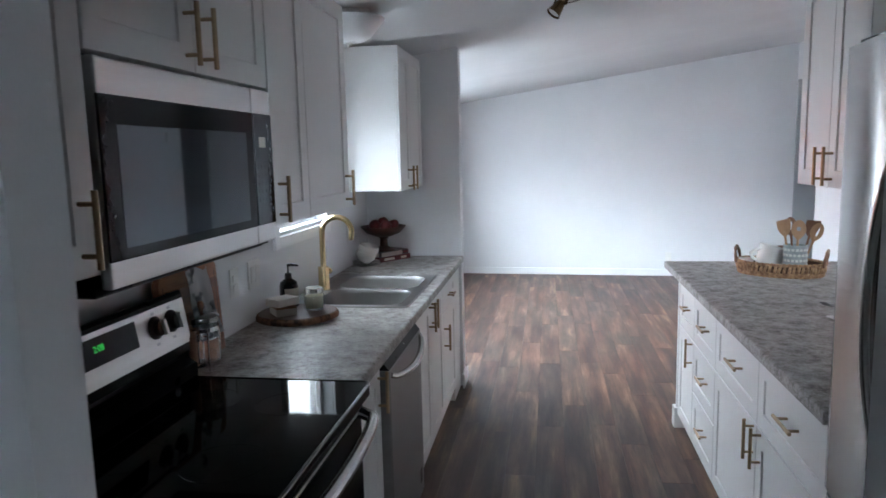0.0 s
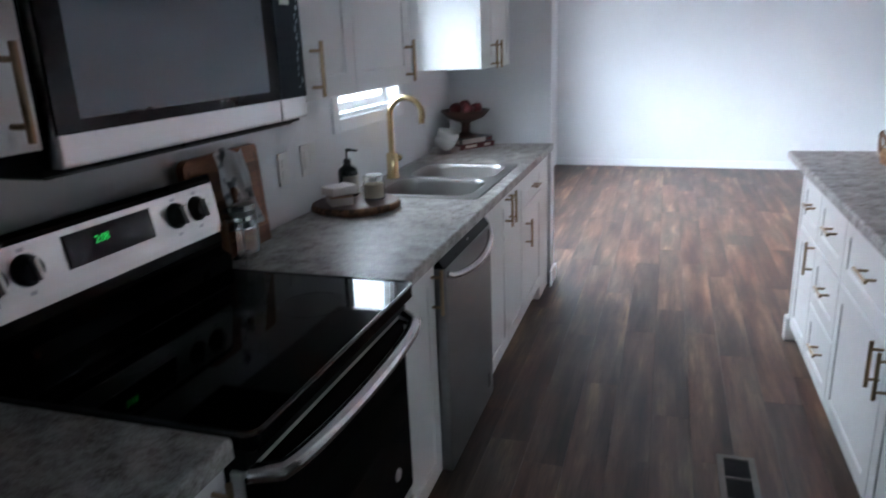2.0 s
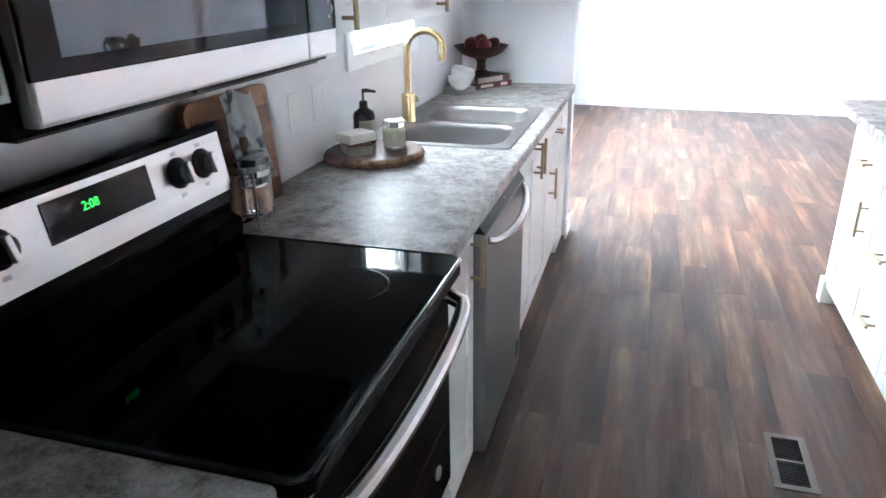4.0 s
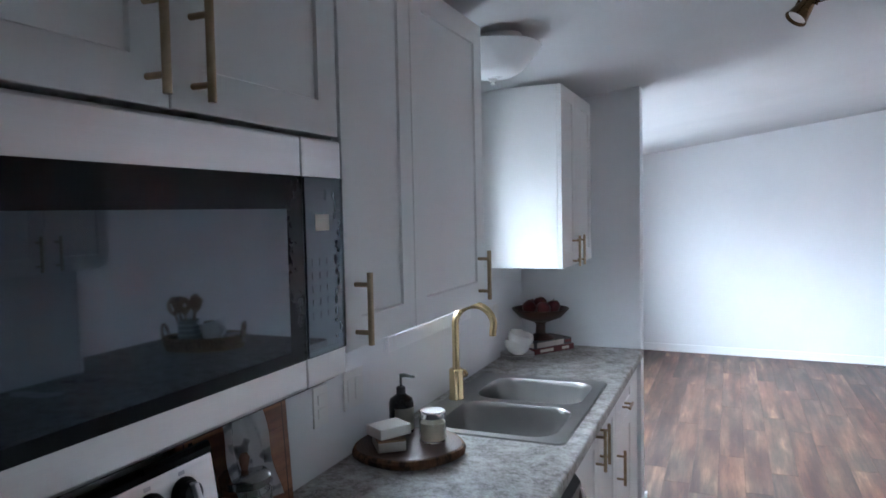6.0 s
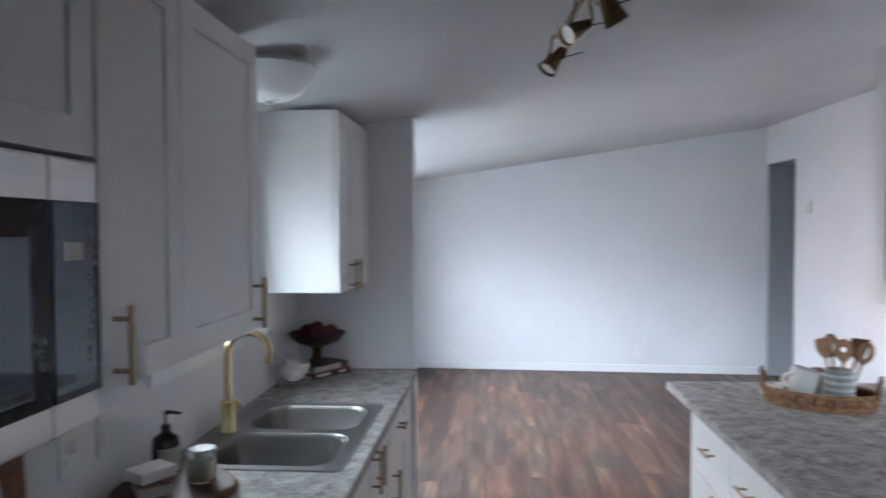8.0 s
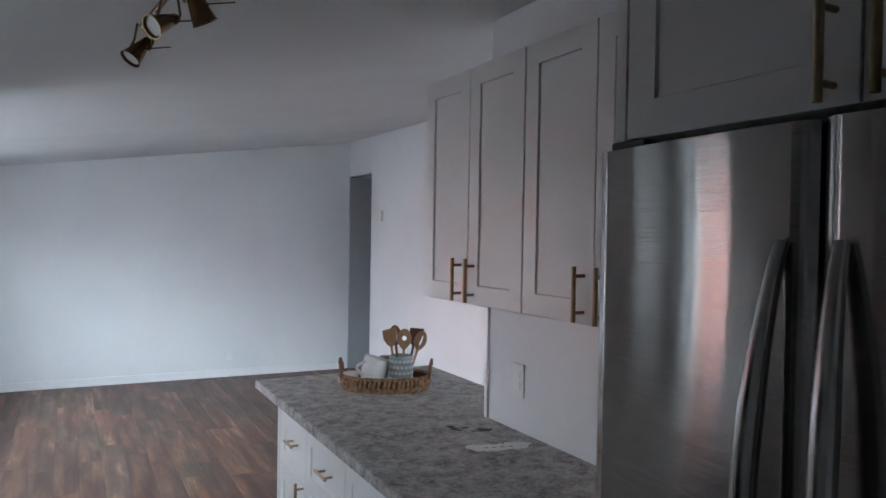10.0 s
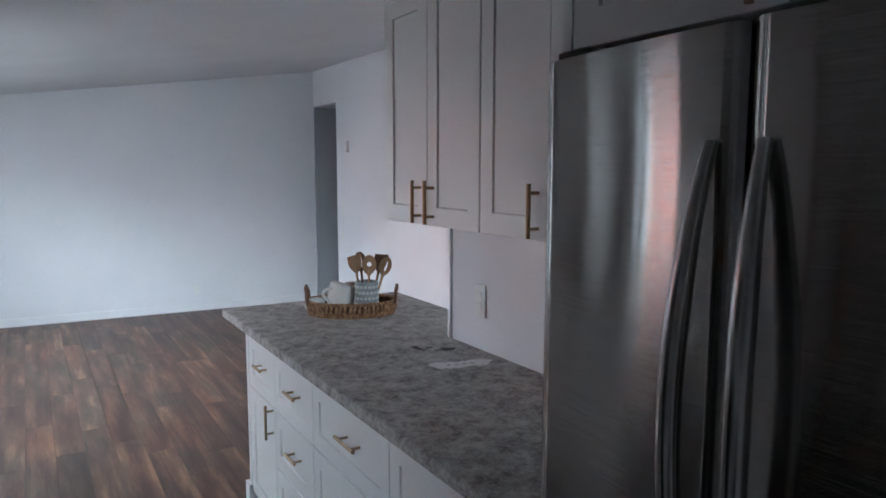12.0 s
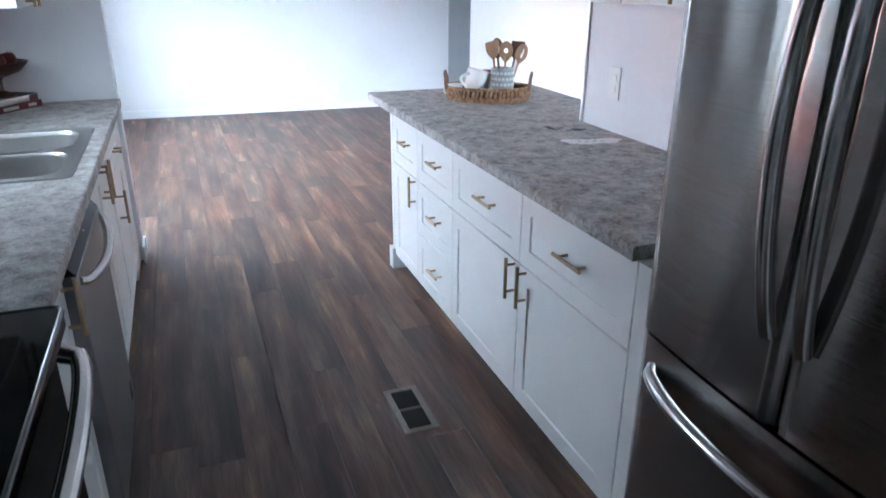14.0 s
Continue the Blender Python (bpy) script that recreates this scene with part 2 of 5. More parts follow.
def laminate():
    """Grey stone-look laminate: pale ground, brown-grey clouds and darker crackled veins."""
    m, n, l, p = base("stone_laminate")
    geo = n.new("ShaderNodeNewGeometry")
    warp = n.new("ShaderNodeTexNoise")
    warp.inputs["Scale"].default_value, warp.inputs["Detail"].default_value = 9, 4
    l.new(geo.outputs["Position"], warp.inputs["Vector"])
    add = n.new("ShaderNodeVectorMath")
    add.operation = "MULTIPLY_ADD"
    add.inputs[1].default_value = (0.018, 0.018, 0.018)
    l.new(warp.outputs["Color"], add.inputs[0]), l.new(geo.outputs["Position"], add.inputs[2])
    big, mid, fin = (n.new("ShaderNodeTexNoise") for _ in range(3))
    for t, s, d, rg in ((big, 16, 8, 0.60), (mid, 58, 8, 0.72), (fin, 230, 5, 0.65)):
        t.inputs["Scale"].default_value, t.inputs["Detail"].default_value, t.inputs["Roughness"].default_value = s, d, rg
        l.new(add.outputs[0], t.inputs["Vector"])
    a = n.new("ShaderNodeMath")
    a.operation = "MULTIPLY_ADD"
    a.inputs[1].default_value = 1.0
    half = n.new("ShaderNodeMath")
    half.operation, half.inputs[1].default_value = "MULTIPLY", 0.9
    l.new(big.outputs[0], half.inputs[0])
    l.new(mid.outputs[0], a.inputs[0]), l.new(half.outputs[0], a.inputs[2])
    b = n.new("ShaderNodeMath")
    b.operation = "MULTIPLY_ADD"
    b.inputs[1].default_value = 0.55
    l.new(fin.outputs[0], b.inputs[0]), l.new(a.outputs[0], b.inputs[2])
    mr = n.new("ShaderNodeMapRange")
    mr.inputs[1].default_value, mr.inputs[2].default_value = 0.94, 1.49
    l.new(b.outputs[0], mr.inputs[0])
    r = ramp(n, [(0.16, (0.125, 0.112, 0.100)), (0.34, (0.240, 0.221, 0.203)), (0.48, (0.305, 0.286, 0.266)), (0.62, (0.355, 0.338, 0.318)), (0.84, (0.47, 0.458, 0.44))])
    l.new(mr.outputs[0], r.inputs[0]), l.new(r.outputs[0], p.inputs["Base Color"])
    p.inputs["Roughness"].default_value = 0.48
    p.inputs["Specular IOR Level"].default_value = 0.32
    bp = n.new("ShaderNodeBump")
    bp.inputs["Strength"].default_value, bp.inputs["Distance"].default_value = 0.08, 0.001
    l.new(fin.outputs[0], bp.inputs["Height"]), l.new(bp.outputs[0], p.inputs["Normal"])
    return m


def plank_wood():
    """Dark rustic plank: each plank its own tone, with long streaks of grey-brown, rust and tan."""
    m, n, l, p = base("rustic_plank")
    geo, oi = n.new("ShaderNodeNewGeometry"), n.new("ShaderNodeObjectInfo")
    shift = n.new("ShaderNodeVectorMath")
    shift.operation = "MULTIPLY_ADD"
    shift.inputs[1].default_value = (37, 91, 13)
    l.new(oi.outputs["Random"], shift.inputs[0]), l.new(geo.outputs["Position"], shift.inputs[2])

    def streak(sc, scale, det, rough):
        mp = n.new("ShaderNodeMapping")
        mp.inputs["Scale"].default_value = sc
        l.new(shift.outputs[0], mp.inputs[0])
        t = n.new("ShaderNodeTexNoise")
        t.inputs["Scale"].default_value, t.inputs["Detail"].default_value, t.inputs["Roughness"].default_value = scale, det, rough
        l.new(mp.outputs[0], t.inputs["Vector"])
        return t

    patch, line, fin = streak((6, 0.8, 1), 1.6, 4, 0.55), streak((20, 0.9, 1), 1.5, 6, 0.62), streak((90, 4, 1), 3, 5, 0.7)
    hue = streak((4, 0.8, 1), 1.3, 2, 0.5)
    tone = n.new("ShaderNodeMath")
    tone.operation = "MULTIPLY_ADD"
    tone.inputs[1].default_value = 0.09
    l.new(oi.outputs["Random"], tone.inputs[0]), l.new(patch.outputs[0], tone.inputs[2])
    tone2 = n.new("ShaderNodeMath")
    tone2.operation = "MULTIPLY_ADD"
    tone2.inputs[1].default_value = 0.45
    l.new(line.outputs[0], tone2.inputs[0]), l.new(tone.outputs[0], tone2.inputs[2])
    mr = n.new("ShaderNodeMapRange")
    mr.inputs[1].default_value, mr.inputs[2].default_value = 0.42, 1.08
    l.new(tone2.outputs[0], mr.inputs[0])
    grey = ramp(n, [(0.15, (0.015, 0.0100, 0.0080)), (0.45, (0.050, 0.035, 0.0275)), (0.68, (0.104, 0.074, 0.055)), (0.90, (0.250, 0.170, 0.108))])
    rust = ramp(n, [(0.15, (0.026, 0.0115, 0.0085)), (0.45, (0.092, 0.041, 0.028)), (0.68, (0.170, 0.084, 0.053)), (0.90, (0.30, 0.175, 0.105))])
    l.new(mr.outputs[0], grey.inputs[0]), l.new(mr.outputs[0], rust.inputs[0])
    mix = n.new("ShaderNodeMix")
    mix.data_type = "RGBA"
    hr = n.new("ShaderNodeMapRange")
    hr.inputs[1].default_value, hr.inputs[2].default_value = 0.33, 0.74
    l.new(hue.outputs[0], hr.inputs[0]), l.new(hr.outputs[0], mix.inputs["Factor"])
    l.new(grey.outputs[0], mix.inputs["A"]), l.new(rust.outputs[0], mix.inputs["B"])
    dark = n.new("ShaderNodeMix")
    dark.data_type, dark.blend_type = "RGBA", "MULTIPLY"
    fr = n.new("ShaderNodeMapRange")
    fr.inputs[1].default_value, fr.inputs[2].default_value, fr.inputs[3].default_value, fr.inputs[4].default_value = 0.3, 0.5, 0.55, 1.0
    l.new(fin.outputs[0], fr.inputs[0])
    dark.inputs["Factor"].default_value = 1.0
    l.new(mix.outputs["Result"], dark.inputs["A"]), l.new(fr.outputs[0], dark.inputs["B"])
    l.new(dark.outputs["Result"], p.inputs["Base Color"])
    rv = n.new("ShaderNodeMapRange")
    rv.inputs[3].default_value, rv.inputs[4].default_value = 0.40, 0.54
    l.new(line.outputs[0], rv.inputs[0]), l.new(rv.outputs[0], p.inputs["Roughness"])
    p.inputs["Specular IOR Level"].default_value = 0.46
    bp = n.new("ShaderNodeBump")
    bp.inputs["Strength"].default_value, bp.inputs["Distance"].default_value = 0.25, 0.001
    l.new(fin.outputs[0], bp.inputs["Height"]), l.new(bp.outputs[0], p.inputs["Normal"])
    return m


def towel_cloth():
    """White cotton with soft grey printed sprigs."""
    m = surface("printed_cotton", (0.62, 0.63, 0.64), (0.70, 0.71, 0.72), 0.9, 0, 12, bump=0.4, fine=400)
    n, l, p = m.node_tree.nodes, m.node_tree.links, m.node_tree.nodes["Principled BSDF"]
    geo = n.new("ShaderNodeNewGeometry")
    v = n.new("ShaderNodeTexNoise")
    v.inputs["Scale"].default_value, v.inputs["Detail"].default_value = 24, 1
    l.new(geo.outputs["Position"], v.inputs["Vector"])
    r = ramp(n, [(0.56, (0.68, 0.69, 0.70)), (0.60, (0.36, 0.38, 0.40)), (0.70, (0.10, 0.11, 0.12))])
    l.new(v.outputs[0], r.inputs[0]), l.new(r.outputs[0], p.inputs["Base Color"])
    return m


def green_glow():
    m, n, l, p = base("green_digits")
    p.inputs["Base Color"].default_value = (0.05, 0.6, 0.1, 1)
    p.inputs["Emission Color"].default_value = (0.08, 1.0, 0.12, 1)
    p.inputs["Emission Strength"].default_value = 0.10
    return m


MWGLASS.node_tree.nodes["Principled BSDF"].inputs["Specular Tint"].default_value = (0.72, 0.88, 1.0, 1)
SLICE, LAMINATE, PLANK, TOWEL, DIGITS = wax_slice(), laminate(), plank_wood(), towel_cloth(), green_glow()


# ---- building blocks ----
def thing(name, at, label, category, group="", kind=""):
    ob = new(name)
    ob.location = at
    ob.empty_display_size = 0.05
    return tagged(ob, label, category, group, kind)


def part(name, bm, material, parent=None, label="", smooth=False):
    """Links a bmesh, built in world places, as one mesh object under a thing or a part."""
    bmesh.ops.recalc_face_normals(bm, faces=bm.faces)
    me = bpy.data.meshes.new(name)
    bm.to_mesh(me)
    bm.free()
    me.materials.append(material)
    if smooth:
        for f in me.polygons:
            f.use_smooth = True
        me.set_sharp_from_angle(angle=radians(40))
    ob = new(name, me)
    if parent:
        ob.parent = parent
        if parent.type == "EMPTY":
            ob.matrix_parent_inverse = Matrix.Translation(-parent.location)
    if label:
        ob["label"] = label
    return ob


def box(bm, x0, x1, y0, y1, z0, z1, bevel=0.0):
    geo = bmesh.ops.create_cube(bm, size=1)
    vs = geo["verts"]
    for v in vs:
        v.co = Vector(((x0 + x1) / 2 + v.co.x * (x1 - x0), (y0 + y1) / 2 + v.co.y * (y1 - y0), (z0 + z1) / 2 + v.co.z * (z1 - z0)))
    if bevel:
        es = list({e for v in vs for e in v.link_edges})
        bmesh.ops.bevel(bm, geom=es, offset=bevel, segments=2, affect="EDGES", profile=0.6)
    return bm


def boxed(*a, **k):
    return box(bmesh.new(), *a, **k)


def lathe(profile, cx, cy, seg=32, bm=None):
    bm = bm or bmesh.new()
    rings = []
    for r, z in profile:
        if r < 1e-5:
            rings.append([bm.verts.new((cx, cy, z))])
        else:
            rings.append([bm.verts.new((cx + r * math.cos(2 * math.pi * k / seg), cy + r * math.sin(2 * math.pi * k / seg), z)) for k in range(seg)])
    for a, b in zip(rings, rings[1:]):
        for k in range(seg):
            j = (k + 1) % seg
            if len(a) == 1 and len(b) > 1:
                bm.faces.new((a[0], b[k], b[j]))
            elif len(b) == 1 and len(a) > 1:
                bm.faces.new((a[k], a[j], b[0]))
            elif len(a) > 1:
                bm.faces.new((a[k], a[j], b[j], b[k]))
    return bm


def tube(points, r, seg=12, bm=None, closed=False):
    """A round bar along points; r is one radius or one for each point."""
    bm = bm or bmesh.new()
    pts = [Vector(p) for p in points]
    rs = r if isinstance(r, (list, tuple)) else [r] * len(pts)
    rings, side = [], None
    for i, p in enumerate(pts):
        if closed:
            d = (pts[(i + 1) % len(pts)] - pts[i - 1]).normalized()
        else:
            d = (pts[min(i + 1, len(pts) - 1)] - pts[max(i - 1, 0)]).normalized()
        if side is None:
            side = d.orthogonal().normalized()
        side = (side - d * side.dot(d)).normalized()
        up = d.cross(side)
        rings.append([bm.verts.new(p + rs[i] * (math.cos(2 * math.pi * k / seg) * side + math.sin(2 * math.pi * k / seg) * up)) for k in range(seg)])
    n = len(rings)
    for i in range(n if closed else n - 1):
        a, b = rings[i], rings[(i + 1) % n]
        for k in range(seg):
            j = (k + 1) % seg
            bm.faces.new((a[k], a[j], b[j], b[k]))
    if not closed:
        bm.faces.new(rings[0]), bm.faces.new(rings[-1])
    return bm


def prism(outline, axis, lo, hi, bm=None):
    """A closed outline of (u, v) pushed along an axis; u, v are the other two axes in order."""
    bm = bm or bmesh.new()

    def at(u, v, w):
        return {"x": (w, u, v), "y": (u, w, v), "z": (u, v, w)}[axis]
    a, b = ([bm.verts.new(at(u, v, w)) for u, v in outline] for w in (lo, hi))
    bm.faces.new(a), bm.faces.new(b)
    for k in range(len(a)):
        j = (k + 1) % len(a)
        bm.faces.new((a[k], a[j], b[j], b[k]))
    return bm


def turned(bm, m):
    bmesh.ops.transform(bm, matrix=m, verts=bm.verts)
    return bm


def shaker(face, back, y0, y1, z0, z1, rail=0.062):
    """A framed door or drawer front: a slab whose middle is set back 8 mm. face, back: its front and rear x."""
    bm = boxed(min(face, back), max(face, back), y0, y1, z0, z1)
    front = max(bm.faces, key=lambda f: f.calc_center_median().x * (1 if face > back else -1))
    edges = list(front.edges)
    bmesh.ops.inset_individual(bm, faces=[front], thickness=min(rail, 0.36 * (z1 - z0), 0.36 * (y1 - y0)), use_even_offset=True)
    bmesh.ops.inset_individual(bm, faces=[front], thickness=0.003, use_even_offset=True)
    bmesh.ops.translate(bm, verts=front.verts, vec=(0.006 if face < back else -0.006, 0, 0))
    bmesh.ops.bevel(bm, geom=[e for e in edges if e.is_valid], offset=0.0015, segments=1, affect="EDGES")
    return bm


def pull(door, face, out, y, z, length, upright=True, r=0.0062):
    """A brass bar pull on two posts, standing out from a face towards out (+1 or -1 in x)."""
    x = face + out * 0.034
    h = length / 2
    ends = ((x, y, z - h), (x, y, z + h)) if upright else ((x, y - h, z), (x, y + h, z))
    bm = tube(ends, r, 14)
    for s in (-0.66, 0.66):
        q = (y, z + s * h) if upright else (y + s * h, z)
        tube(((face - out * 0.001, *q), (x, *q)), r * 0.78, 10, bm)
    return part("handle", bm, BRASS, door, "brushed brass bar handle", smooth=True)


# ---- structure ----
EAST, FAR = 4.16, lambda x: 11.80 - 0.053 * x


def ceil_z(x, y):
    return 2.284 + 0.138 * (x - 0.65) + 0.009 * max(0.0, y - 7.2)


def wall(name, pieces, material=WALL, label="plain white painted wall"):
    bm = bmesh.new()
    for p in pieces:
        box(bm, *p)
    return tagged(part(name, bm, material), label, "wall", kind="structure")


SINK_WIN = (5.672, 6.36, 1.236, 1.93)
BIG_WIN = (7.40, 10.70, 0.68, 2.02)
west = []
for y0, y1 in ((0.4, SINK_WIN[0]), (SINK_WIN[1], BIG_WIN[0]), (BIG_WIN[1], 12.1)):
    west.append((-0.14, 0, y0, y1, -0.02, 2.32))
for w in (SINK_WIN, BIG_WIN):
    west += [(-0.14, 0, w[0], w[1], -0.02, w[2]), (-0.14, 0, w[0], w[1], w[3], 2.32)]
wall("wall_west", west, label="white painted outer wall with two windows")

bm = bmesh.new()
lo, hi = -0.15, EAST + 1.5
for z in (0,):
    f = [bm.verts.new(v) for v in ((lo, FAR(lo), -0.02), (hi, FAR(hi), -0.02), (hi, FAR(hi), 3.1), (lo, FAR(lo), 2.45),
                                   (lo, FAR(lo) + 0.14, -0.02), (hi, FAR(hi) + 0.14, -0.02), (hi, FAR(hi) + 0.14, 3.1), (lo, FAR(lo) + 0.14, 2.45))]
    for q in ((0, 1, 2, 3), (4, 5, 6, 7), (0, 1, 5, 4), (1, 2, 6, 5), (2, 3, 7, 6), (3, 0, 4, 7)):
        bm.faces.new([f[k] for k in q])
tagged(part("wall_north", bm, WALL), "long bare white living room wall", "wall", kind="structure")
# opening added out of view, only to bring fill light into the living room
EAST_FILL_WIN = (3.70, 4.90, 0.90, 2.10)
ew = EAST_FILL_WIN
wall("wall_east", [(EAST, EAST + 0.12, 0.4, ew[0], -0.02, 2.95), (EAST, EAST + 0.12, ew[1], 10.85, -0.02, 2.95), (EAST, EAST + 0.12, ew[0], ew[1], -0.02, ew[2]),
                   (EAST, EAST + 0.12, ew[0], ew[1], ew[3], 2.95), (EAST, EAST + 0.12, 10.85, FAR(EAST) - 0.002, 2.40, 3.0)],
     label="white painted wall with an open doorway and an added window")
# the hallway's dimness is painted into these walls
wall("wall_hall", [(EAST + 1.4, EAST + 1.5, 9.5, 11.7, -0.02, 3.05), (EAST + 0.12, EAST + 1.4, 9.4, 9.5, -0.02, 3.05)], HALLSHADE, "hallway wall beyond the doorway, shade painted in as grey")
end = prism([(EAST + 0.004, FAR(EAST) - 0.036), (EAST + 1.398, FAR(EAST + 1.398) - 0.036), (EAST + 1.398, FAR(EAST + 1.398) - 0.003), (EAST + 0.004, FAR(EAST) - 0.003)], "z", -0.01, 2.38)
tagged(part("wall_hall_end", end, HALLSHADE), "hallway end wall, shade painted in as grey", "wall", kind="structure")
wall("wall_stub", [(0.002, 0.648, 7.26, 7.38, 0, 2.40)], label="short white wall at the counter's end")
wall("wall_entry_west", [(0.002, 0.618, 3.395, 3.50, 0, 2.40)], label="white wall end beside the kitchen opening")
wall("wall_entry_east", [(1.585, EAST, 3.385, 3.49, 0, 2.85)], label="white wall end beside the refrigerator")
wall("wall_kitchen_east", [(2.635, 2.755, 3.492, 5.925, 0, 2.66)], label="white partition wall behind the wall cabinets")
# unseen opening, added so that light reaches the entry from behind
SOUTH_FILL_WIN = (2.02, 2.42, 1.15, 1.98)
sw = SOUTH_FILL_WIN
wall("wall_south", [(-0.14, sw[0], 0.28, 0.40, -0.02, 2.85), (sw[1], EAST + 0.12, 0.28, 0.40, -0.02, 2.85), (sw[0], sw[1], 0.28, 0.40, -0.02, sw[2]), (sw[0], sw[1], 0.28, 0.40, sw[3], 2.85)],
     label="unseen plain white entry wall with one added window")

bm = bmesh.new()
cols = []
for x in (-0.16, EAST + 1.7):
    for y in (0.2, 7.2, 12.2):
        cols.append((bm.verts.new((x, y, ceil_z(x, y))), bm.verts.new((x, y, ceil_z(x, y) + 0.2))))
for a, b, c, d in ((0, 1, 4, 3), (1, 2, 5, 4)):
    bm.faces.new([cols[k][0] for k in (a, b, c, d)])
    bm.faces.new([cols[k][1] for k in (a, b, c, d)])
for a, b in ((0, 1), (1, 2), (3, 4), (4, 5), (0, 3), (2, 5)):
    bm.faces.new((cols[a][0], cols[b][0], cols[b][1], cols[a][1]))
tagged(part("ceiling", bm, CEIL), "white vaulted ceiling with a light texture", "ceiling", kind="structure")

bm = boxed(-0.14, EAST + 0.12, 0.3, 12.1, -0.12, -0.009)
box(bm, EAST + 0.121, EAST + 1.5, 9.4, 12.1, -0.12, -0.009)
floor = tagged(part("floor", bm, VOID), "dark rustic wood-look plank floor", "floor", kind="structure")
bm = boxed(-120, 120, -120, 120, -0.9, -0.75)
tagged(part("ground", bm, SOIL), "bare ground outside the house", "ground", kind="structure")


def baseboard(name, x0, x1, y0, y1, h=0.085):
    tagged(part(name, boxed(x0, x1, y0, y1, 0, h, bevel=0.004), TRIM), "white painted baseboard", "baseboard", kind="structure")


bm = bmesh.new()
f = []
for y_off, in ((0.0,), (-0.014,)):
    f += [bm.verts.new((x, FAR(x) + y_off - 0.001, z)) for x, z in ((0.001, 0), (EAST - 0.001, 0), (EAST - 0.001, 0.085), (0.001, 0.085))]
for q in ((0, 1, 2, 3), (4, 5, 6, 7), (0, 1, 5, 4), (1, 2, 6, 5), (2, 3, 7, 6), (3, 0, 4, 7)):
    bm.faces.new([f[k] for k in q])
tagged(part("baseboard_north", bm, TRIM), "white painted baseboard", "baseboard", kind="structure")
baseboard("baseboard_east", EAST - 0.014, EAST - 0.001, 3.5, 10.80)
baseboard("baseboard_stub_end", 0.649, 0.664, 7.20, 7.395, 0.10)
baseboard("baseboard_stub_back", 0.004, 0.648, 7.382, 7.395, 0.10)
tagged(part("trim_partition_end", boxed(2.624, 2.6345, 5.905, 5.925, 0.9145, 1.435, bevel=0.002), TRIM), "white corner trim on the partition wall", "trim", kind="structure")
baseboard("baseboard_partition", 2.757, 2.771, 3.5, 5.93)


def window(name, w, casing, panes, label):
    """A window in the west wall: casing boards on the wall, sash frame, sill and panes."""
    y0, y1, z0, z1 = w
    win = thing(name, (0, (y0 + y1) / 2, z0), label, "window", kind="structure")
    c = casing
    for a in ((y0 - c, y0, z0 - c, z1 + c), (y1, y1 + c, z0 - c, z1 + c), (y0, y1, z1, z1 + c), (y0, y1, z0 - c, z0)):
        part("casing", boxed(0.001, 0.016, *a, bevel=0.003), TRIM, win)
    part("window_sill", boxed(-0.138, 0.0005, y0 + 0.001, y1 - 0.001, z0 + 0.001, z0 + 0.02, bevel=0.003), TRIM, win)
    fr = bmesh.new()
    for a in ((y0 + 0.001, y0 + 0.04, z0 + 0.021, z1), (y1 - 0.04, y1 - 0.001, z0 + 0.021, z1), (y0 + 0.04, y1 - 0.04, z1 - 0.04, z1 - 0.001), (y0 + 0.04, y1 - 0.04, z0 + 0.021, z0 + 0.055)):
        box(fr, -0.11, -0.06, *a)
    step = (y1 - y0 - 0.08) / panes
    for k in range(1, panes):
        box(fr, -0.11, -0.06, y0 + 0.04 + k * step - 0.02, y0 + 0.04 + k * step + 0.02, z0 + 0.055, z1 - 0.04)
    part("window_frame", fr, PLASTIC, win)
    for k in range(panes):
        g = part("pane", boxed(-0.088, -0.084, y0 + 0.042 + k * step, y0 + 0.038 + (k + 1) * step, z0 + 0.056, z1 - 0.041), GLASS, win)
        g.visible_shadow = False


window("window_1", SINK_WIN, 0.055, 1, "white framed window above the sink")
window("window_2", BIG_WIN, 0.06, 3, "wide white framed living room window")
# window added around the south fill opening, out of view
win = thing("fill_window_south", (2.25, 0.34, 0.95), "unseen window added to light the entry", "window", kind="structure")
for a in ((sw[0] - 0.06, sw[0], sw[2] - 0.06, sw[3] + 0.06), (sw[1], sw[1] + 0.06, sw[2] - 0.06, sw[3] + 0.06), (sw[0], sw[1], sw[3], sw[3] + 0.06), (sw[0], sw[1], sw[2] - 0.06, sw[2])):
    part("casing", boxed(a[0], a[1], 0.401, 0.416, a[2], a[3], bevel=0.003), TRIM, win)
for a in ((sw[0] + 0.001, sw[0] + 0.04, sw[2] + 0.001, sw[3] - 0.001), (sw[1] - 0.04, sw[1] - 0.001, sw[2] + 0.001, sw[3] - 0.001), (sw[0] + 0.04, sw[1] - 0.04, sw[3] - 0.04, sw[3] - 0.001), (sw[0] + 0.04, sw[1] - 0.04, sw[2] + 0.001, sw[2] + 0.04)):
    part("window_frame", boxed(a[0], a[1], 0.31, 0.36, a[2], a[3]), PLASTIC, win)
pane = part("pane", boxed(sw[0] + 0.041, sw[1] - 0.041, 0.333, 0.337, sw[2] + 0.041, sw[3] - 0.041), GLASS, win)
pane.visible_shadow = False
# invented window around the east fill-light opening
win = thing("fill_window_east", (EAST, 4.3, 0.9), "unseen window added to brighten the living room", "window", kind="structure")
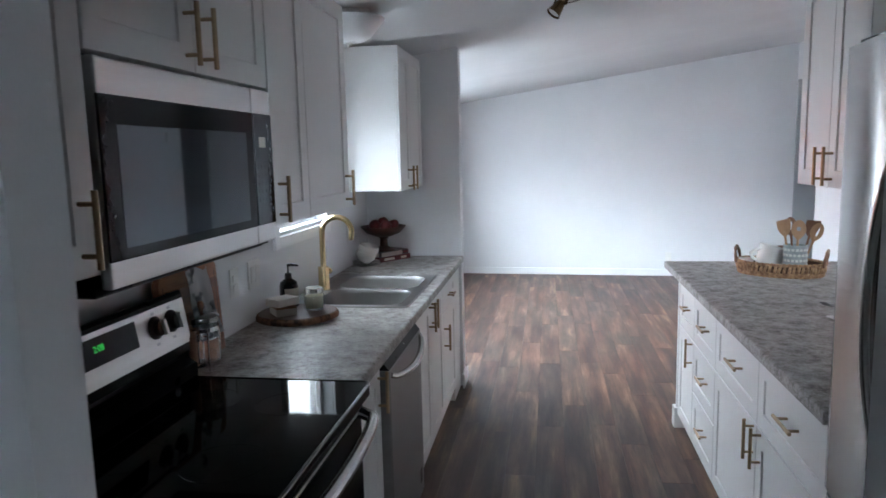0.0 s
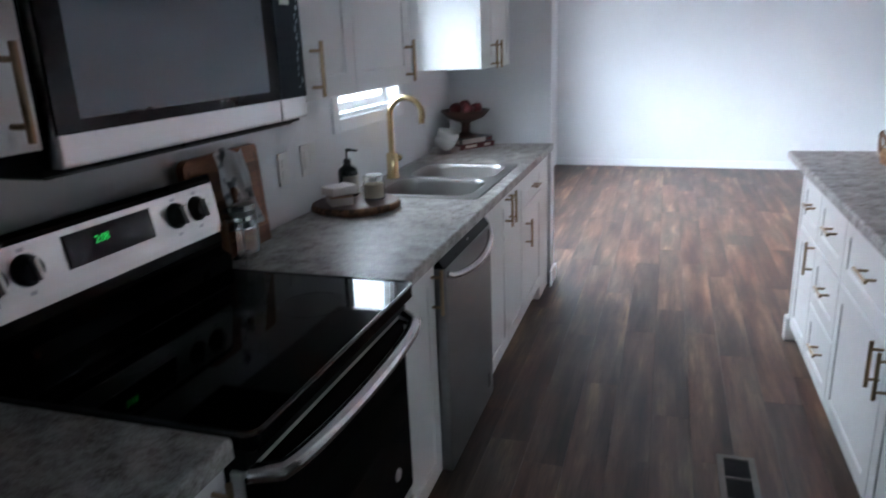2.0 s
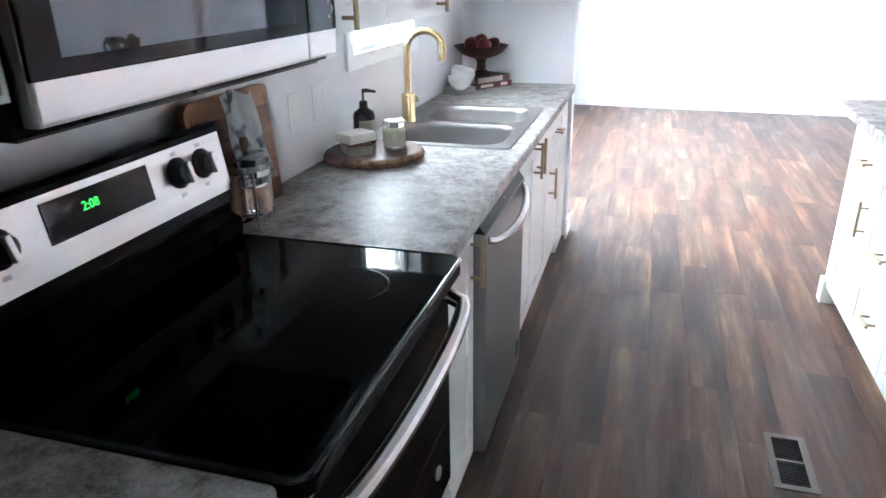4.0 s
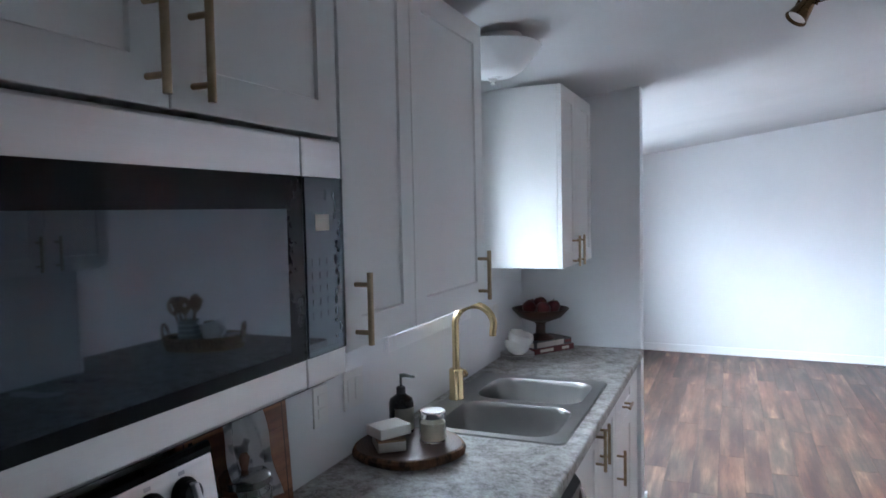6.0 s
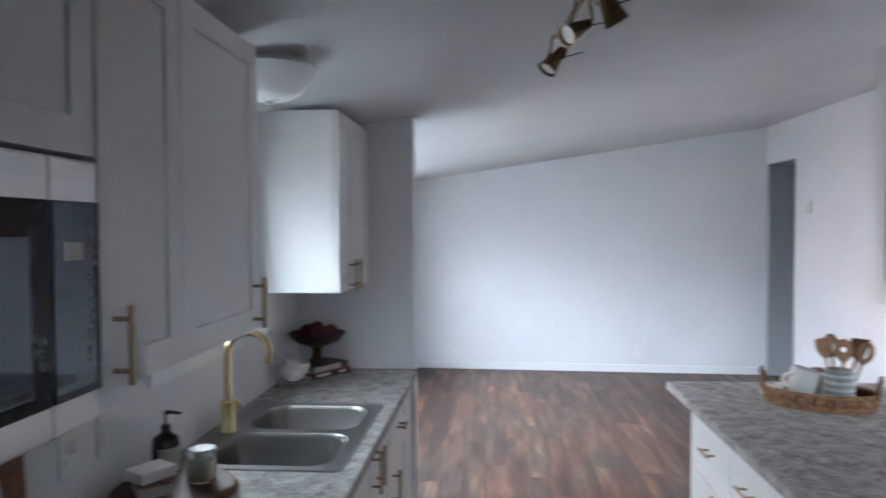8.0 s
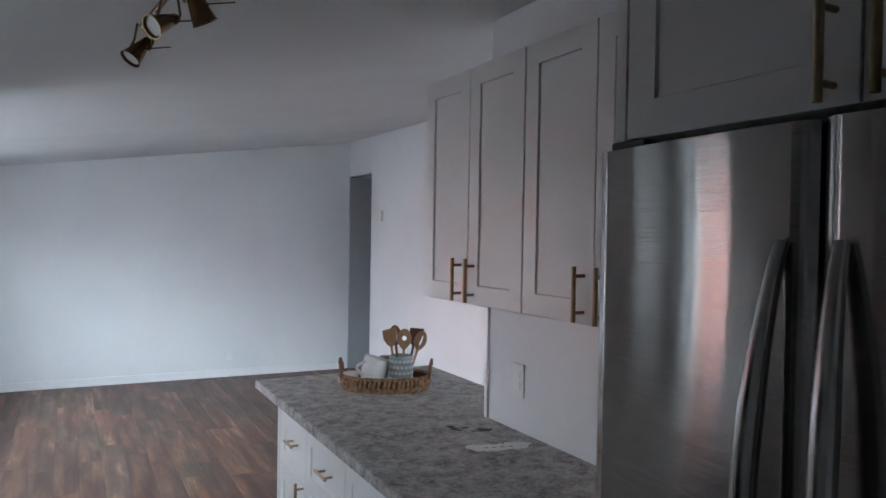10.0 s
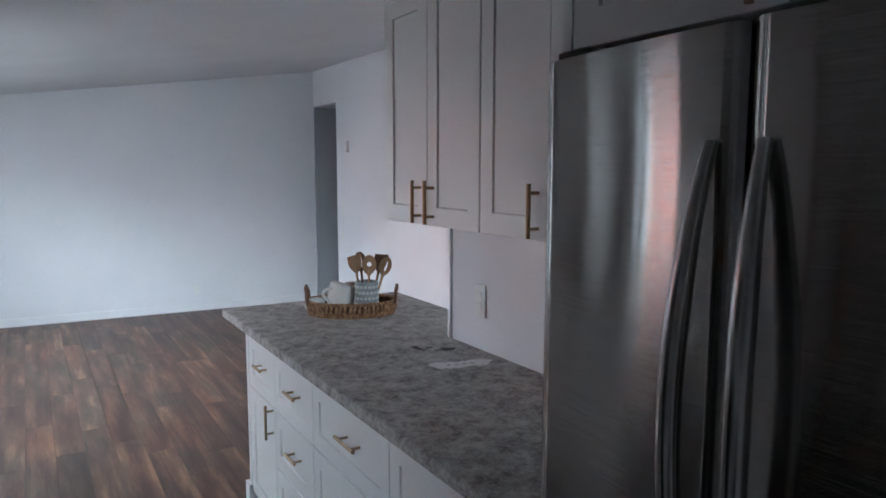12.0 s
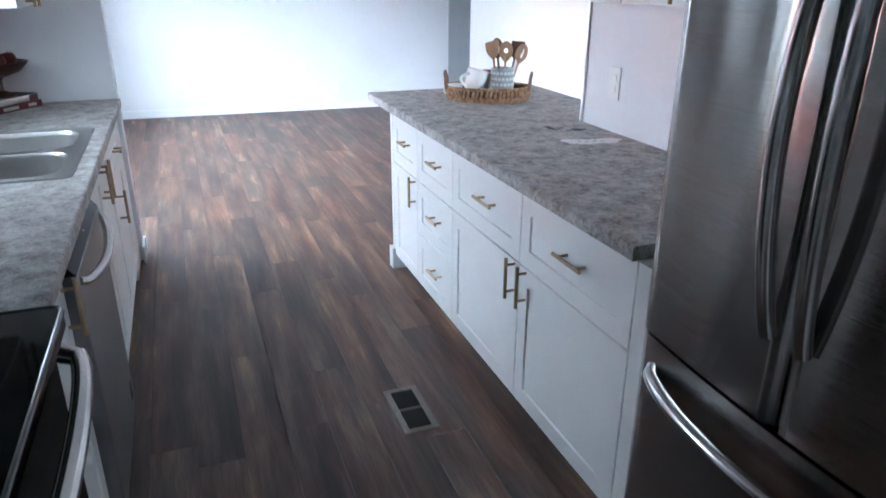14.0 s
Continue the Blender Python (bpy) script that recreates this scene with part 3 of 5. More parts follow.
for a in ((ew[0] - 0.06, ew[0], ew[2] - 0.06, ew[3] + 0.06), (ew[1], ew[1] + 0.06, ew[2] - 0.06, ew[3] + 0.06), (ew[0], ew[1], ew[3], ew[3] + 0.06), (ew[0], ew[1], ew[2] - 0.06, ew[2])):
    part("casing", boxed(EAST - 0.016, EAST - 0.001, *a, bevel=0.003), TRIM, win)
mid = (ew[0] + ew[1]) / 2
for a in ((ew[0] + 0.001, ew[0] + 0.04, ew[2] + 0.001, ew[3] - 0.001), (ew[1] - 0.04, ew[1] - 0.001, ew[2] + 0.001, ew[3] - 0.001), (mid - 0.03, mid + 0.03, ew[2] + 0.041, ew[3] - 0.041),
          (ew[0] + 0.041, ew[1] - 0.041, ew[3] - 0.04, ew[3] - 0.001), (ew[0] + 0.041, ew[1] - 0.041, ew[2] + 0.001, ew[2] + 0.04)):
    part("window_frame", boxed(EAST + 0.05, EAST + 0.10, *a), PLASTIC, win)
for y0, y1 in ((ew[0] + 0.041, mid - 0.031), (mid + 0.031, ew[1] - 0.041)):
    pane = part("pane", boxed(EAST + 0.073, EAST + 0.077, y0, y1, ew[2] + 0.041, ew[3] - 0.041), GLASS, win)
    pane.visible_shadow = False
door = thing("door_1", (EAST, 11.1, 0), "open doorway in the living room wall", "doorway", kind="structure")
part("jamb", boxed(EAST + 0.001, EAST + 0.119, 10.851, 10.863, 0, 2.398), TRIM, door)
part("jamb_head", boxed(EAST + 0.001, EAST + 0.119, 10.864, 11.56, 2.386, 2.398), TRIM, door)


# ---- cabinets ----
def base_run(name, x_in, x_face, y0, y1, fronts, label, group, kick=True, top=0.872):
    """A floor cabinet: body with a set-back plinth and framed fronts. fronts: (y0, y1, z0, z1, handle y, handle z, length, upright)."""
    out = 1 if x_face > x_in else -1
    cab = thing(name, ((x_in + x_face) / 2, (y0 + y1) / 2, 0), label, "cabinet", group)
    skin = x_face - out * 0.020
    part("body", boxed(min(x_in, skin), max(x_in, skin), y0, y1, 0.10, top), CABINET, cab)
    k = x_face - out * 0.075
    part("plinth", boxed(min(x_in, k), max(x_in, k), y0, y1, 0.0, 0.0995), CABINET, cab)
    for fy0, fy1, fz0, fz1, hy, hz, hl, up in fronts:
        kind = "door" if fz1 - fz0 > 0.33 else "drawer_front"
        d = part(kind, shaker(x_face, skin + out * 0.001, fy0 + 0.0015, fy1 - 0.0015, fz0 + 0.0015, fz1 - 0.0015), CABINET, cab)
        if hl:
            pull(d, x_face, out, hy, hz, hl, up)
    return cab


F = 0.640
base_run("base_cabinet", 0.003, F, 3.503, 3.868, [(3.503, 3.868, 0.11, 0.868, 3.83, 0.78, 0.15, True)], "narrow white shaker base cabinet with brass handle", "kitchen base cabinets")
base_run("base_cabinet", 0.003, F, 4.656, 4.983, [(4.656, 4.983, 0.11, 0.868, 4.950, 0.775, 0.15, True)], "narrow white shaker base cabinet beside the dishwasher", "kitchen base cabinets")
base_run("sink_cabinet", 0.003, F, 5.590, 6.448, [(5.590, 6.042, 0.11, 0.868, 6.002, 0.79, 0.15, True), (6.042, 6.448, 0.11, 0.868, 6.085, 0.79, 0.15, True)],
         "white shaker sink cabinet with two brass-handled doors", "kitchen base cabinets", top=0.70)
base_run("base_cabinet", 0.003, F, 6.45, 6.96, [(6.45, 6.96, 0.70, 0.868, 6.685, 0.77, 0.10, False), (6.45, 6.96, 0.11, 0.697, 6.485, 0.555, 0.15, True)],
         "white shaker base cabinet with a drawer", "kitchen base cabinets")
fill = thing("filler_panel", (0.61, 7.11, 0), "white filler panel beside the short wall", "panel")
part("panel", boxed(0.3, F - 0.012, 6.962, 7.258, 0.0, 0.872), CABINET, fill)

P = 1.965
PEN = "peninsula cabinets"
base_run("drawer_cabinet", 2.60, P, 4.545, 5.172, [(4.545, 5.172, 0.614, 0.866, 4.825, 0.757, 0.15, False), (4.545, 5.172, 0.085, 0.611, 5.122, 0.548, 0.15, True)],
         "white shaker peninsula cabinet beside the refrigerator", PEN)
base_run("drawer_cabinet", 2.60, P, 5.174, 5.797, [(5.174, 5.797, 0.614, 0.866, 5.43, 0.757, 0.15, False), (5.174, 5.797, 0.085, 0.611, 5.207, 0.548, 0.15, True)],
         "white shaker peninsula cabinet with one drawer", PEN)
base_run("drawer_cabinet", 2.60, P, 5.799, 6.255, [(5.799, 6.255, 0.614, 0.866, 5.975, 0.757, 0.12, False), (5.799, 6.255, 0.358, 0.611, 5.977, 0.503, 0.12, False), (5.799, 6.255, 0.085, 0.355, 5.965, 0.248, 0.12, False)],
         "white shaker cabinet with three drawers", PEN)
base_run("drawer_cabinet", 2.60, P, 6.257, 6.646, [(6.257, 6.646, 0.614, 0.866, 6.405, 0.757, 0.11, False), (6.257, 6.646, 0.085, 0.611, 6.285, 0.548, 0.15, True)],
         "white shaker peninsula end cabinet", PEN)
fill = thing("filler_panel", (2.28, 4.50, 0), "white filler strip between peninsula and refrigerator", "panel")
part("panel", boxed(P + 0.002, 2.60, 4.458, 4.543, 0.0, 0.866, bevel=0.001), CABINET, fill)
end = thing("end_panel", (2.27, 6.66, 0), "white end panel of the peninsula with a foot block", "panel")
part("panel", boxed(P - 0.004, 2.62, 6.648, 6.678, 0.0, 0.872, bevel=0.002), CABINET, end)
part("foot_block", boxed(P - 0.018, P + 0.06, 6.640, 6.708, 0.0, 0.12, bevel=0.004), CABINET, end)
part("back_panel", boxed(2.602, 2.62, 5.928, 6.646, 0.0, 0.872), CABINET, end)


def wall_unit(name, x_in, x_face, y0, y1, z0, z1, doors, label, group):
    out = 1 if x_face > x_in else -1
    cab = thing(name, ((x_in + x_face) / 2, (y0 + y1) / 2, z0), label, "cabinet", group)
    skin = x_face - out * 0.020
    part("body", boxed(min(x_in, skin), max(x_in, skin), y0, y1, z0, z1, bevel=0.001), CABINET, cab)
    for dy0, dy1, hy, hz in doors:
        d = part("door", shaker(x_face, skin + out * 0.001, dy0 + 0.0015, dy1 - 0.0015, z0, z1), CABINET, cab)
        if hy:
            pull(d, x_face, out, hy, hz, 0.145)
    return cab


U, UZ0, UZ1 = 0.395, 1.385, 2.207
UP = "upper wall cabinets"
wall_unit("wall_cabinet", 0.003, U, 3.503, 3.866, UZ0, UZ1, [(3.503, 3.866, 3.818, 1.474)], "white shaker wall cabinet beside the microwave", UP)
wall_unit("wall_cabinet", 0.003, U, 3.869, 4.704, 1.803, UZ1, [(3.869, 4.279, 4.240, 1.887), (4.279, 4.704, 4.322, 1.887)], "short white shaker cabinet above the microwave", UP)
wall_unit("wall_cabinet", 0.003, U, 4.712, 5.532, UZ0, UZ1, [(4.712, 5.035, 4.753, 1.468), (5.035, 5.532, 5.477, 1.468)], "tall white shaker wall cabinet with two doors", UP)
wall_unit("wall_cabinet", 0.003, U, 6.575, 7.256, 1.392, UZ1 + 0.003, [(6.575, 6.87, 6.79, 1.46), (6.87, 7.256, 6.90, 1.46)], "white shaker corner wall cabinet beside the window", UP)
R0, R1, RF = 1.440, 2.228, 2.274
wall_unit("wall_cabinet", 2.632, RF, 5.175, 5.805, R0, R1, [(5.490, 5.805, 5.535, 1.52), (5.175, 5.490, 5.449, 1.52)], "white shaker wall cabinet above the peninsula", UP)
wall_unit("wall_cabinet", 2.632, RF, 4.545, 5.172, R0, R1, [(4.858, 5.172, 4.895, 1.52), (4.545, 4.858, 4.812, 1.52)], "white shaker wall cabinet next to the refrigerator", UP)
wall_unit("fridge_cabinet", 2.632, 1.945, 3.572, 4.404, 1.836, R1, [(4.0, 4.404, 4.035, 1.911), (3.572, 4.0, 3.965, 1.911)], "deep white shaker cabinet above the refrigerator", UP)
side = thing("fridge_side_panel", (2.28, 4.418, 1.836), "white side panel of the cabinet above the refrigerator", "panel")
part("panel", boxed(1.945, 2.632, 4.406, 4.430, 1.836, R1), CABINET, side)


# ---- countertops ----
def edge_profile(x_in, x_edge, z0, z1):
    """Flat slab with a rounded front edge, as (x, z) pairs."""
    out, r = (1 if x_edge > x_in else -1), 0.008
    pts = [(x_in, z0), (x_edge - out * 0.002, z0), (x_edge, z0 + 0.002)]
    for k in range(5):
        a = k * math.pi / 8
        pts.append((x_edge - out * r * (1 - math.cos(a)), z1 - r + r * math.sin(a)))
    return pts + [(x_in, z1)]


def slab(name, pieces, label):
    top = thing(name, (0, 0, 0.874), label, "countertop")
    for p in pieces:
        if len(p) == 4:
            part("front_edge", prism(edge_profile(p[0], p[1], 0.874, 0.914), "y", p[2], p[3]), LAMINATE, top)
        else:
            part("top", boxed(*p), LAMINATE, top)
    return top


slab("countertop", [(0.58, 0.662, 4.652, 7.258), (0.003, 0.58, 4.652, 5.685, 0.874, 0.914), (0.003, 0.58, 6.455, 7.258, 0.874, 0.914), (0.003, 0.07, 5.685, 6.455, 0.874, 0.914)],
     "grey stone-look laminate countertop around the sink")
slab("countertop", [(0.58, 0.662, 3.503, 3.868), (0.003, 0.58, 3.503, 3.868, 0.874, 0.914)], "short grey laminate countertop beside the range")
slab("peninsula_countertop", [(2.30, 1.938, 4.535, 7.03), (2.30, 2.632, 4.535, 7.03, 0.874, 0.914), (2.632, 2.94, 5.929, 7.03, 0.874, 0.914)],
     "wide grey stone-look laminate peninsula countertop")


# ---- sink and faucet ----
def rrect(x0, x1, y0, y1, r, n=6):
    pts = []
    for cx, cy, a0 in ((x1 - r, y1 - r, 0), (x0 + r, y1 - r, 90), (x0 + r, y0 + r, 180), (x1 - r, y0 + r, 270)):
        for k in range(n + 1):
            a = radians(a0 + 90 * k / n)
            pts.append((cx + r * math.cos(a), cy + r * math.sin(a)))
    return pts


sink = thing("kitchen_sink", (0.32, 6.07, 0.914), "double bowl stainless steel drop-in sink", "sink")
RIM = 0.9195
bowls = ((0.135, 0.560, 5.692, 6.047), (0.135, 0.560, 6.092, 6.442))
bm = bmesh.new()
edges = []
loops = [rrect(0.045, 0.602, 5.657, 6.487, 0.03)] + [rrect(*b, 0.085) for b in bowls]
for lp in loops:
    vs = [bm.verts.new((x, y, RIM)) for x, y in lp]
    edges += [bm.edges.new((vs[k], vs[(k + 1) % len(vs)])) for k in range(len(vs))]
bmesh.ops.triangle_fill(bm, use_beauty=True, use_dissolve=False, edges=edges)
skirt = [e for e in bm.edges if e.is_boundary and all(v.co.x < 0.05 or v.co.x > 0.59 or v.co.y < 5.665 or v.co.y > 6.475 or not (0.13 < v.co.x < 0.565 and 5.687 < v.co.y < 6.447) for v in e.verts)]
ext = bmesh.ops.extrude_edge_only(bm, edges=skirt)
for v in ext["geom"]:
    if isinstance(v, bmesh.types.BMVert):
        v.co.z = 0.9142
        v.co.x += 0.004 * (1 if v.co.x > 0.3 else -1)
        v.co.y += 0.004 * (1 if v.co.y > 6.06 else -1)
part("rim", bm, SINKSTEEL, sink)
for b in bowls:
    bm = bmesh.new()
    rings = []
    for inset, z, r in ((0, RIM, 0.085), (0.003, RIM - 0.004, 0.083), (0.008, RIM - 0.02, 0.08), (0.022, RIM - 0.145, 0.07), (0.045, RIM - 0.17, 0.055), (0.09, RIM - 0.174, 0.03)):
        rings.append([bm.verts.new((x, y, z)) for x, y in rrect(b[0] + inset, b[1] - inset, b[2] + inset, b[3] - inset, r)])
    for a, c in zip(rings, rings[1:]):
        for k in range(len(a)):
            j = (k + 1) % len(a)
            bm.faces.new((a[k], a[j], c[j], c[k]))
    bm.faces.new(rings[-1])
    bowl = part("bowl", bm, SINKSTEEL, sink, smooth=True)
    part("drain", lathe([(0, RIM - 0.1725), (0.03, RIM - 0.1725), (0.042, RIM - 0.171), (0.045, RIM - 0.1735)], (b[0] + b[1]) / 2, (b[2] + b[3]) / 2, 24), CHROME, bowl, "chrome drain")

FX, FY = 0.088, 6.045
faucet = thing("faucet", (FX, FY, RIM), "tall gooseneck faucet in satin gold", "faucet")
part("base", lathe([(0.0, RIM), (0.031, RIM), (0.031, RIM + 0.005), (0.0285, RIM + 0.009), (0.0285, RIM + 0.116), (0.025, RIM + 0.12), (0, RIM + 0.12)], FX, FY, 28), FAUCET, faucet, smooth=True)
neck = [(FX, FY, RIM + 0.11 + 0.02 * k) for k in range(10)]
top_z, rad = RIM + 0.296, 0.077
for k in range(19):
    a = math.pi * (1 - k / 18 * 1.10)
    neck.append((FX + (rad + rad * math.cos(a)) * 0.99, FY + (rad + rad * math.cos(a)) * 0.12, top_z + rad * math.sin(a)))
neck.append((neck[-1][0], neck[-1][1], neck[-1][2] - 0.018))
part("spout", tube(neck, 0.0145, 16), FAUCET, faucet, smooth=True)
part("lever", tube(((FX + 0.005, FY + 0.02, RIM + 0.085), (FX + 0.01, FY + 0.045, RIM + 0.085), (FX + 0.012, FY + 0.05, RIM + 0.088), (FX + 0.014, FY + 0.058, RIM + 0.09)), [0.012, 0.012, 0.016, 0.016], 16), FAUCET, faucet, smooth=True)


# ---- appliances ----
def lettering(name, text, size, m, material, parent):
    cu = bpy.data.curves.new(name, "FONT")
    cu.body, cu.size, cu.extrude, cu.align_x, cu.align_y = text, size, 0.0004, "CENTER", "CENTER"
    tmp = bpy.data.objects.new(name, cu)
    me = bpy.data.meshes.new_from_object(tmp)
    bpy.data.objects.remove(tmp)
    bm = bmesh.new()
    bm.from_mesh(me)
    bmesh.ops.transform(bm, matrix=m, verts=bm.verts)
    return part(name, bm, material, parent)


S0, S1 = 3.874, 4.648
stove = thing("electric_range", (0.34, (S0 + S1) / 2, 0), "black and stainless freestanding range with glass cooktop", "stove")
part("body", boxed(0.01, 0.635, S0, S1, 0.02, 0.895), BLACK, stove)
cook = part("cooktop", prism(rrect(0.105, 0.700, S0 + 0.002, S1 - 0.002, 0.028), "z", 0.886, 0.919), BLACKGLASS, stove, "glossy black glass cooktop")
part("cooktop_trim", tube([(x, y, 0.9165) for x, y in rrect(0.105, 0.698, S0 + 0.004, S1 - 0.004, 0.028)], 0.0055, 10, closed=True), BLACKTRIM, stove, "rounded black rim", smooth=True)
part("front_edge", boxed(0.640, 0.690, S0 + 0.012, S1 - 0.012, 0.880, 0.8855), BLACK, stove)
for cy, cx, r in ((4.07, 0.27, 0.085), (4.07, 0.51, 0.10), (4.44, 0.27, 0.10), (4.44, 0.51, 0.085)):
    part("burner_ring", lathe([(r - 0.0015, 0.9192), (r - 0.0015, 0.9195), (r, 0.9195), (r, 0.9192)], cx, cy, 48), RINGPRINT, cook)
guard = part("backguard", prism([(0.074, 0.90), (0.125, 0.90), (0.128, 0.965), (0.100, 0.985), (0.115, 1.005), (0.088, 1.182), (0.082, 1.192), (0.074, 1.192)], "y", S0, S1 + 0.02), BLACK, stove, "black enamel backguard")


def on_guard(y, z, lift=0.0):
    """A place on the sloping control face."""
    return (0.1145 - (z - 1.01) * 0.158 + lift, y, z)


bm = bmesh.new()
lo_x, hi_x = on_guard(0, 1.032)[0] + 0.003, on_guard(0, 1.170)[0] + 0.003
prism([(lo_x - 0.006, 1.032), (lo_x, 1.032), (hi_x, 1.170), (hi_x - 0.006, 1.170)], "y", S0 + 0.012, S1 + 0.014, bm)
plate = part("control_panel", bm, PANEL_STEEL, guard, "brushed stainless control panel")
bm = prism([(on_guard(0, 1.084)[0], 1.084), (on_guard(0, 1.084)[0] + 0.006, 1.084), (on_guard(0, 1.157)[0] + 0.006, 1.157), (on_guard(0, 1.157)[0], 1.157)], "y", 4.130, 4.400)
part("display", bm, DISPLAY, guard, "dark display window")
tilt = math.degrees(math.atan(0.158))
lettering("clock", "2:08", 0.024, Matrix.Translation(on_guard(4.235, 1.127, 0.0068)) @ pose(0, 0, 0, 90 - tilt, 0, 90), DIGITS, guard)
for ky in (3.945, 4.030, 4.490, 4.576):
    kx, _, kz = on_guard(ky, 1.115, 0.003)
    bm = lathe([(0, 0), (0.034, 0), (0.034, 0.006), (0.026, 0.012), (0.024, 0.026), (0.02, 0.029), (0, 0.029)], 0, 0, 24)
    knob = part("knob", turned(bm, Matrix.Translation((kx, ky, kz)) @ pose(0, 0, 0, 0, 90 - tilt, 0)), RUBBER, guard, "black knob with silver grip", smooth=True)
    bm = boxed(-0.024, 0.024, -0.006, 0.006, 0.018, 0.040, bevel=0.003)
    part("grip", turned(bm, Matrix.Translation((kx, ky, kz)) @ pose(0, 0, 0, 0, 90 - tilt, 0) @ pose(0, 0, 0, 0, 0, 8)), PANEL_STEEL, knob)
    for s in (-1, 1):
        part("marking", turned(boxed(-0.004, 0.004, -0.008, 0.008, 0, 0.0006), Matrix.Translation(on_guard(ky, 1.112 + s * 0.045, 0.004)) @ pose(0, 0, 0, 0, 90 - tilt, 0)), PALEMARK, guard)
part("manifold", boxed(0.636, 0.672, S0 + 0.006, S1 - 0.006, 0.842, 0.879, bevel=0.004), BLACK, stove)
oven = part("oven_door", boxed(0.637, 0.664, S0 + 0.006, S1 - 0.006, 0.285, 0.838, bevel=0.005), PANEL_STEEL, stove, "stainless oven door")
part("oven_window", boxed(0.660, 0.6665, S0 + 0.010, S1 - 0.010, 0.300, 0.826, bevel=0.002), BLACKGLASS, oven, "black glass oven window")
bar = []
for k in range(25):
    u = k / 24
    bow = math.sin(math.pi * u) ** 0.2
    bar.append((0.664 + 0.074 * bow, S0 + 0.02 + u * (S1 - S0 - 0.04), 0.830 - 0.008 * bow))
part("oven_handle", tube(bar, 0.0185, 14), HANDLESTEEL, oven, "curved stainless oven handle", smooth=True)
part("badge", turned(lathe([(0, 0), (0.018, 0), (0.018, 0.003), (0.015, 0.005), (0, 0.005)], 0, 0, 24), Matrix.Translation((0.6665, 4.53, 0.40)) @ pose(0, 0, 0, 0, 90, 0)), PANEL_STEEL, oven)
drawer = part("storage_drawer", boxed(0.637, 0.660, S0 + 0.006, S1 - 0.006, 0.075, 0.278, bevel=0.005), PANEL_STEEL, stove, "stainless storage drawer")
part("drawer_lip", boxed(0.6605, 0.672, S0 + 0.02, S1 - 0.02, 0.245, 0.268, bevel=0.004), PANEL_STEEL, drawer)
for a in ((0.06, S0 + 0.05), (0.06, S1 - 0.05), (0.58, S0 + 0.05), (0.58, S1 - 0.05)):
    part("foot", lathe([(0, 0), (0.018, 0), (0.018, 0.02), (0, 0.02)], a[0], a[1], 12), RUBBER, stove)

# microwave over the range
M0, M1, MZ0, MZ1 = 3.870, 4.704, 1.337, 1.799
mw = thing("microwave", (0.2, (M0 + M1) / 2, MZ0), "stainless over-the-range microwave with black glass door", "microwave")
part("body", boxed(0.004, 0.373, M0, M1, MZ0, MZ1, bevel=0.003), BLACK, mw, "black microwave case")
SPLIT = 4.572
mdoor = part("door", boxed(0.374, 0.400, M0 + 0.018, SPLIT - 0.002, MZ0 + 0.012, MZ1 - 0.004, bevel=0.006), PANEL_STEEL, mw, "brushed stainless door frame")
glass = part("glass", boxed(0.396, 0.4025, M0 + 0.018, SPLIT - 0.003, 1.402, 1.725, bevel=0.002), MWFRAME, mdoor, "black door glass")
part("viewing_window", boxed(0.4015, 0.4035, 3.938, 4.520, 1.425, 1.668), MWGLASS, mdoor)
ctrl = part("control_side", boxed(0.374, 0.400, SPLIT + 0.002, M1 - 0.001, MZ0 + 0.012, MZ1 - 0.004, bevel=0.006), PANEL_STEEL, mw)
part("control_glass", boxed(0.396, 0.4025, SPLIT + 0.003, M1 - 0.002, 1.402, 1.725, bevel=0.002), MWGLASS, ctrl, "black glass control panel")
part("clock_window", boxed(0.4025, 0.4032, 4.606, 4.650, 1.628, 1.658), LABEL, ctrl, "pale display window")
for k in range(5):
    for j in range(3):
        part("key", boxed(0.4023, 0.4030, SPLIT + 0.020 + 0.024 * j, SPLIT + 0.037 + 0.024 * j, 1.47 + 0.024 * k, 1.482 + 0.024 * k), MWGLASS, ctrl)
# pale beads along the peeling film edge; their colour stands for its glints
rnd = random.Random(4)
z = 1.425
while z < 1.70:
    z2, y = z + rnd.uniform(0.004, 0.020), 4.676 + rnd.uniform(-0.010, 0.010)
    part("film_edge", tube(((0.4028, y, z), (0.4042, y + rnd.uniform(-0.004, 0.004), (z + z2) / 2), (0.4028, y + rnd.uniform(-0.003, 0.003), z2)), [0.0004, rnd.uniform(0.0009, 0.0022), 0.0004], 6), FILMGLINT, ctrl, "crinkled film edge, its bright glints painted pale", smooth=True)
    z = z2 + rnd.uniform(0.0, 0.006)
part("grille", boxed(0.02, 0.36, M0 + 0.02, M1 - 0.02, MZ0 - 0.006, MZ0 - 0.001), RUBBER, mw)

# dishwasher
D0, D1 = 4.987, 5.585
dw = thing("dishwasher", (0.32, (D0 + D1) / 2, 0), "stainless steel dishwasher with bowed handle", "dishwasher")
part("tub", boxed(0.02, 0.618, D0, D1, 0.10, 0.862), BLACK, dw, "black dishwasher case")
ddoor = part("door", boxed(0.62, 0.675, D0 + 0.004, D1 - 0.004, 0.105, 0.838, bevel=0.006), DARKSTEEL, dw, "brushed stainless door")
part("control_strip", prism([(0.62, 0.839), (0.672, 0.839), (0.652, 0.866), (0.62, 0.868)], "y", D0 + 0.004, D1 - 0.004), BLACK, dw, "black control strip")
part("status_light", boxed(0.660, 0.6625, D0 + 0.305, D0 + 0.311, 0.852, 0.856), PLASTIC, dw)
bar = []
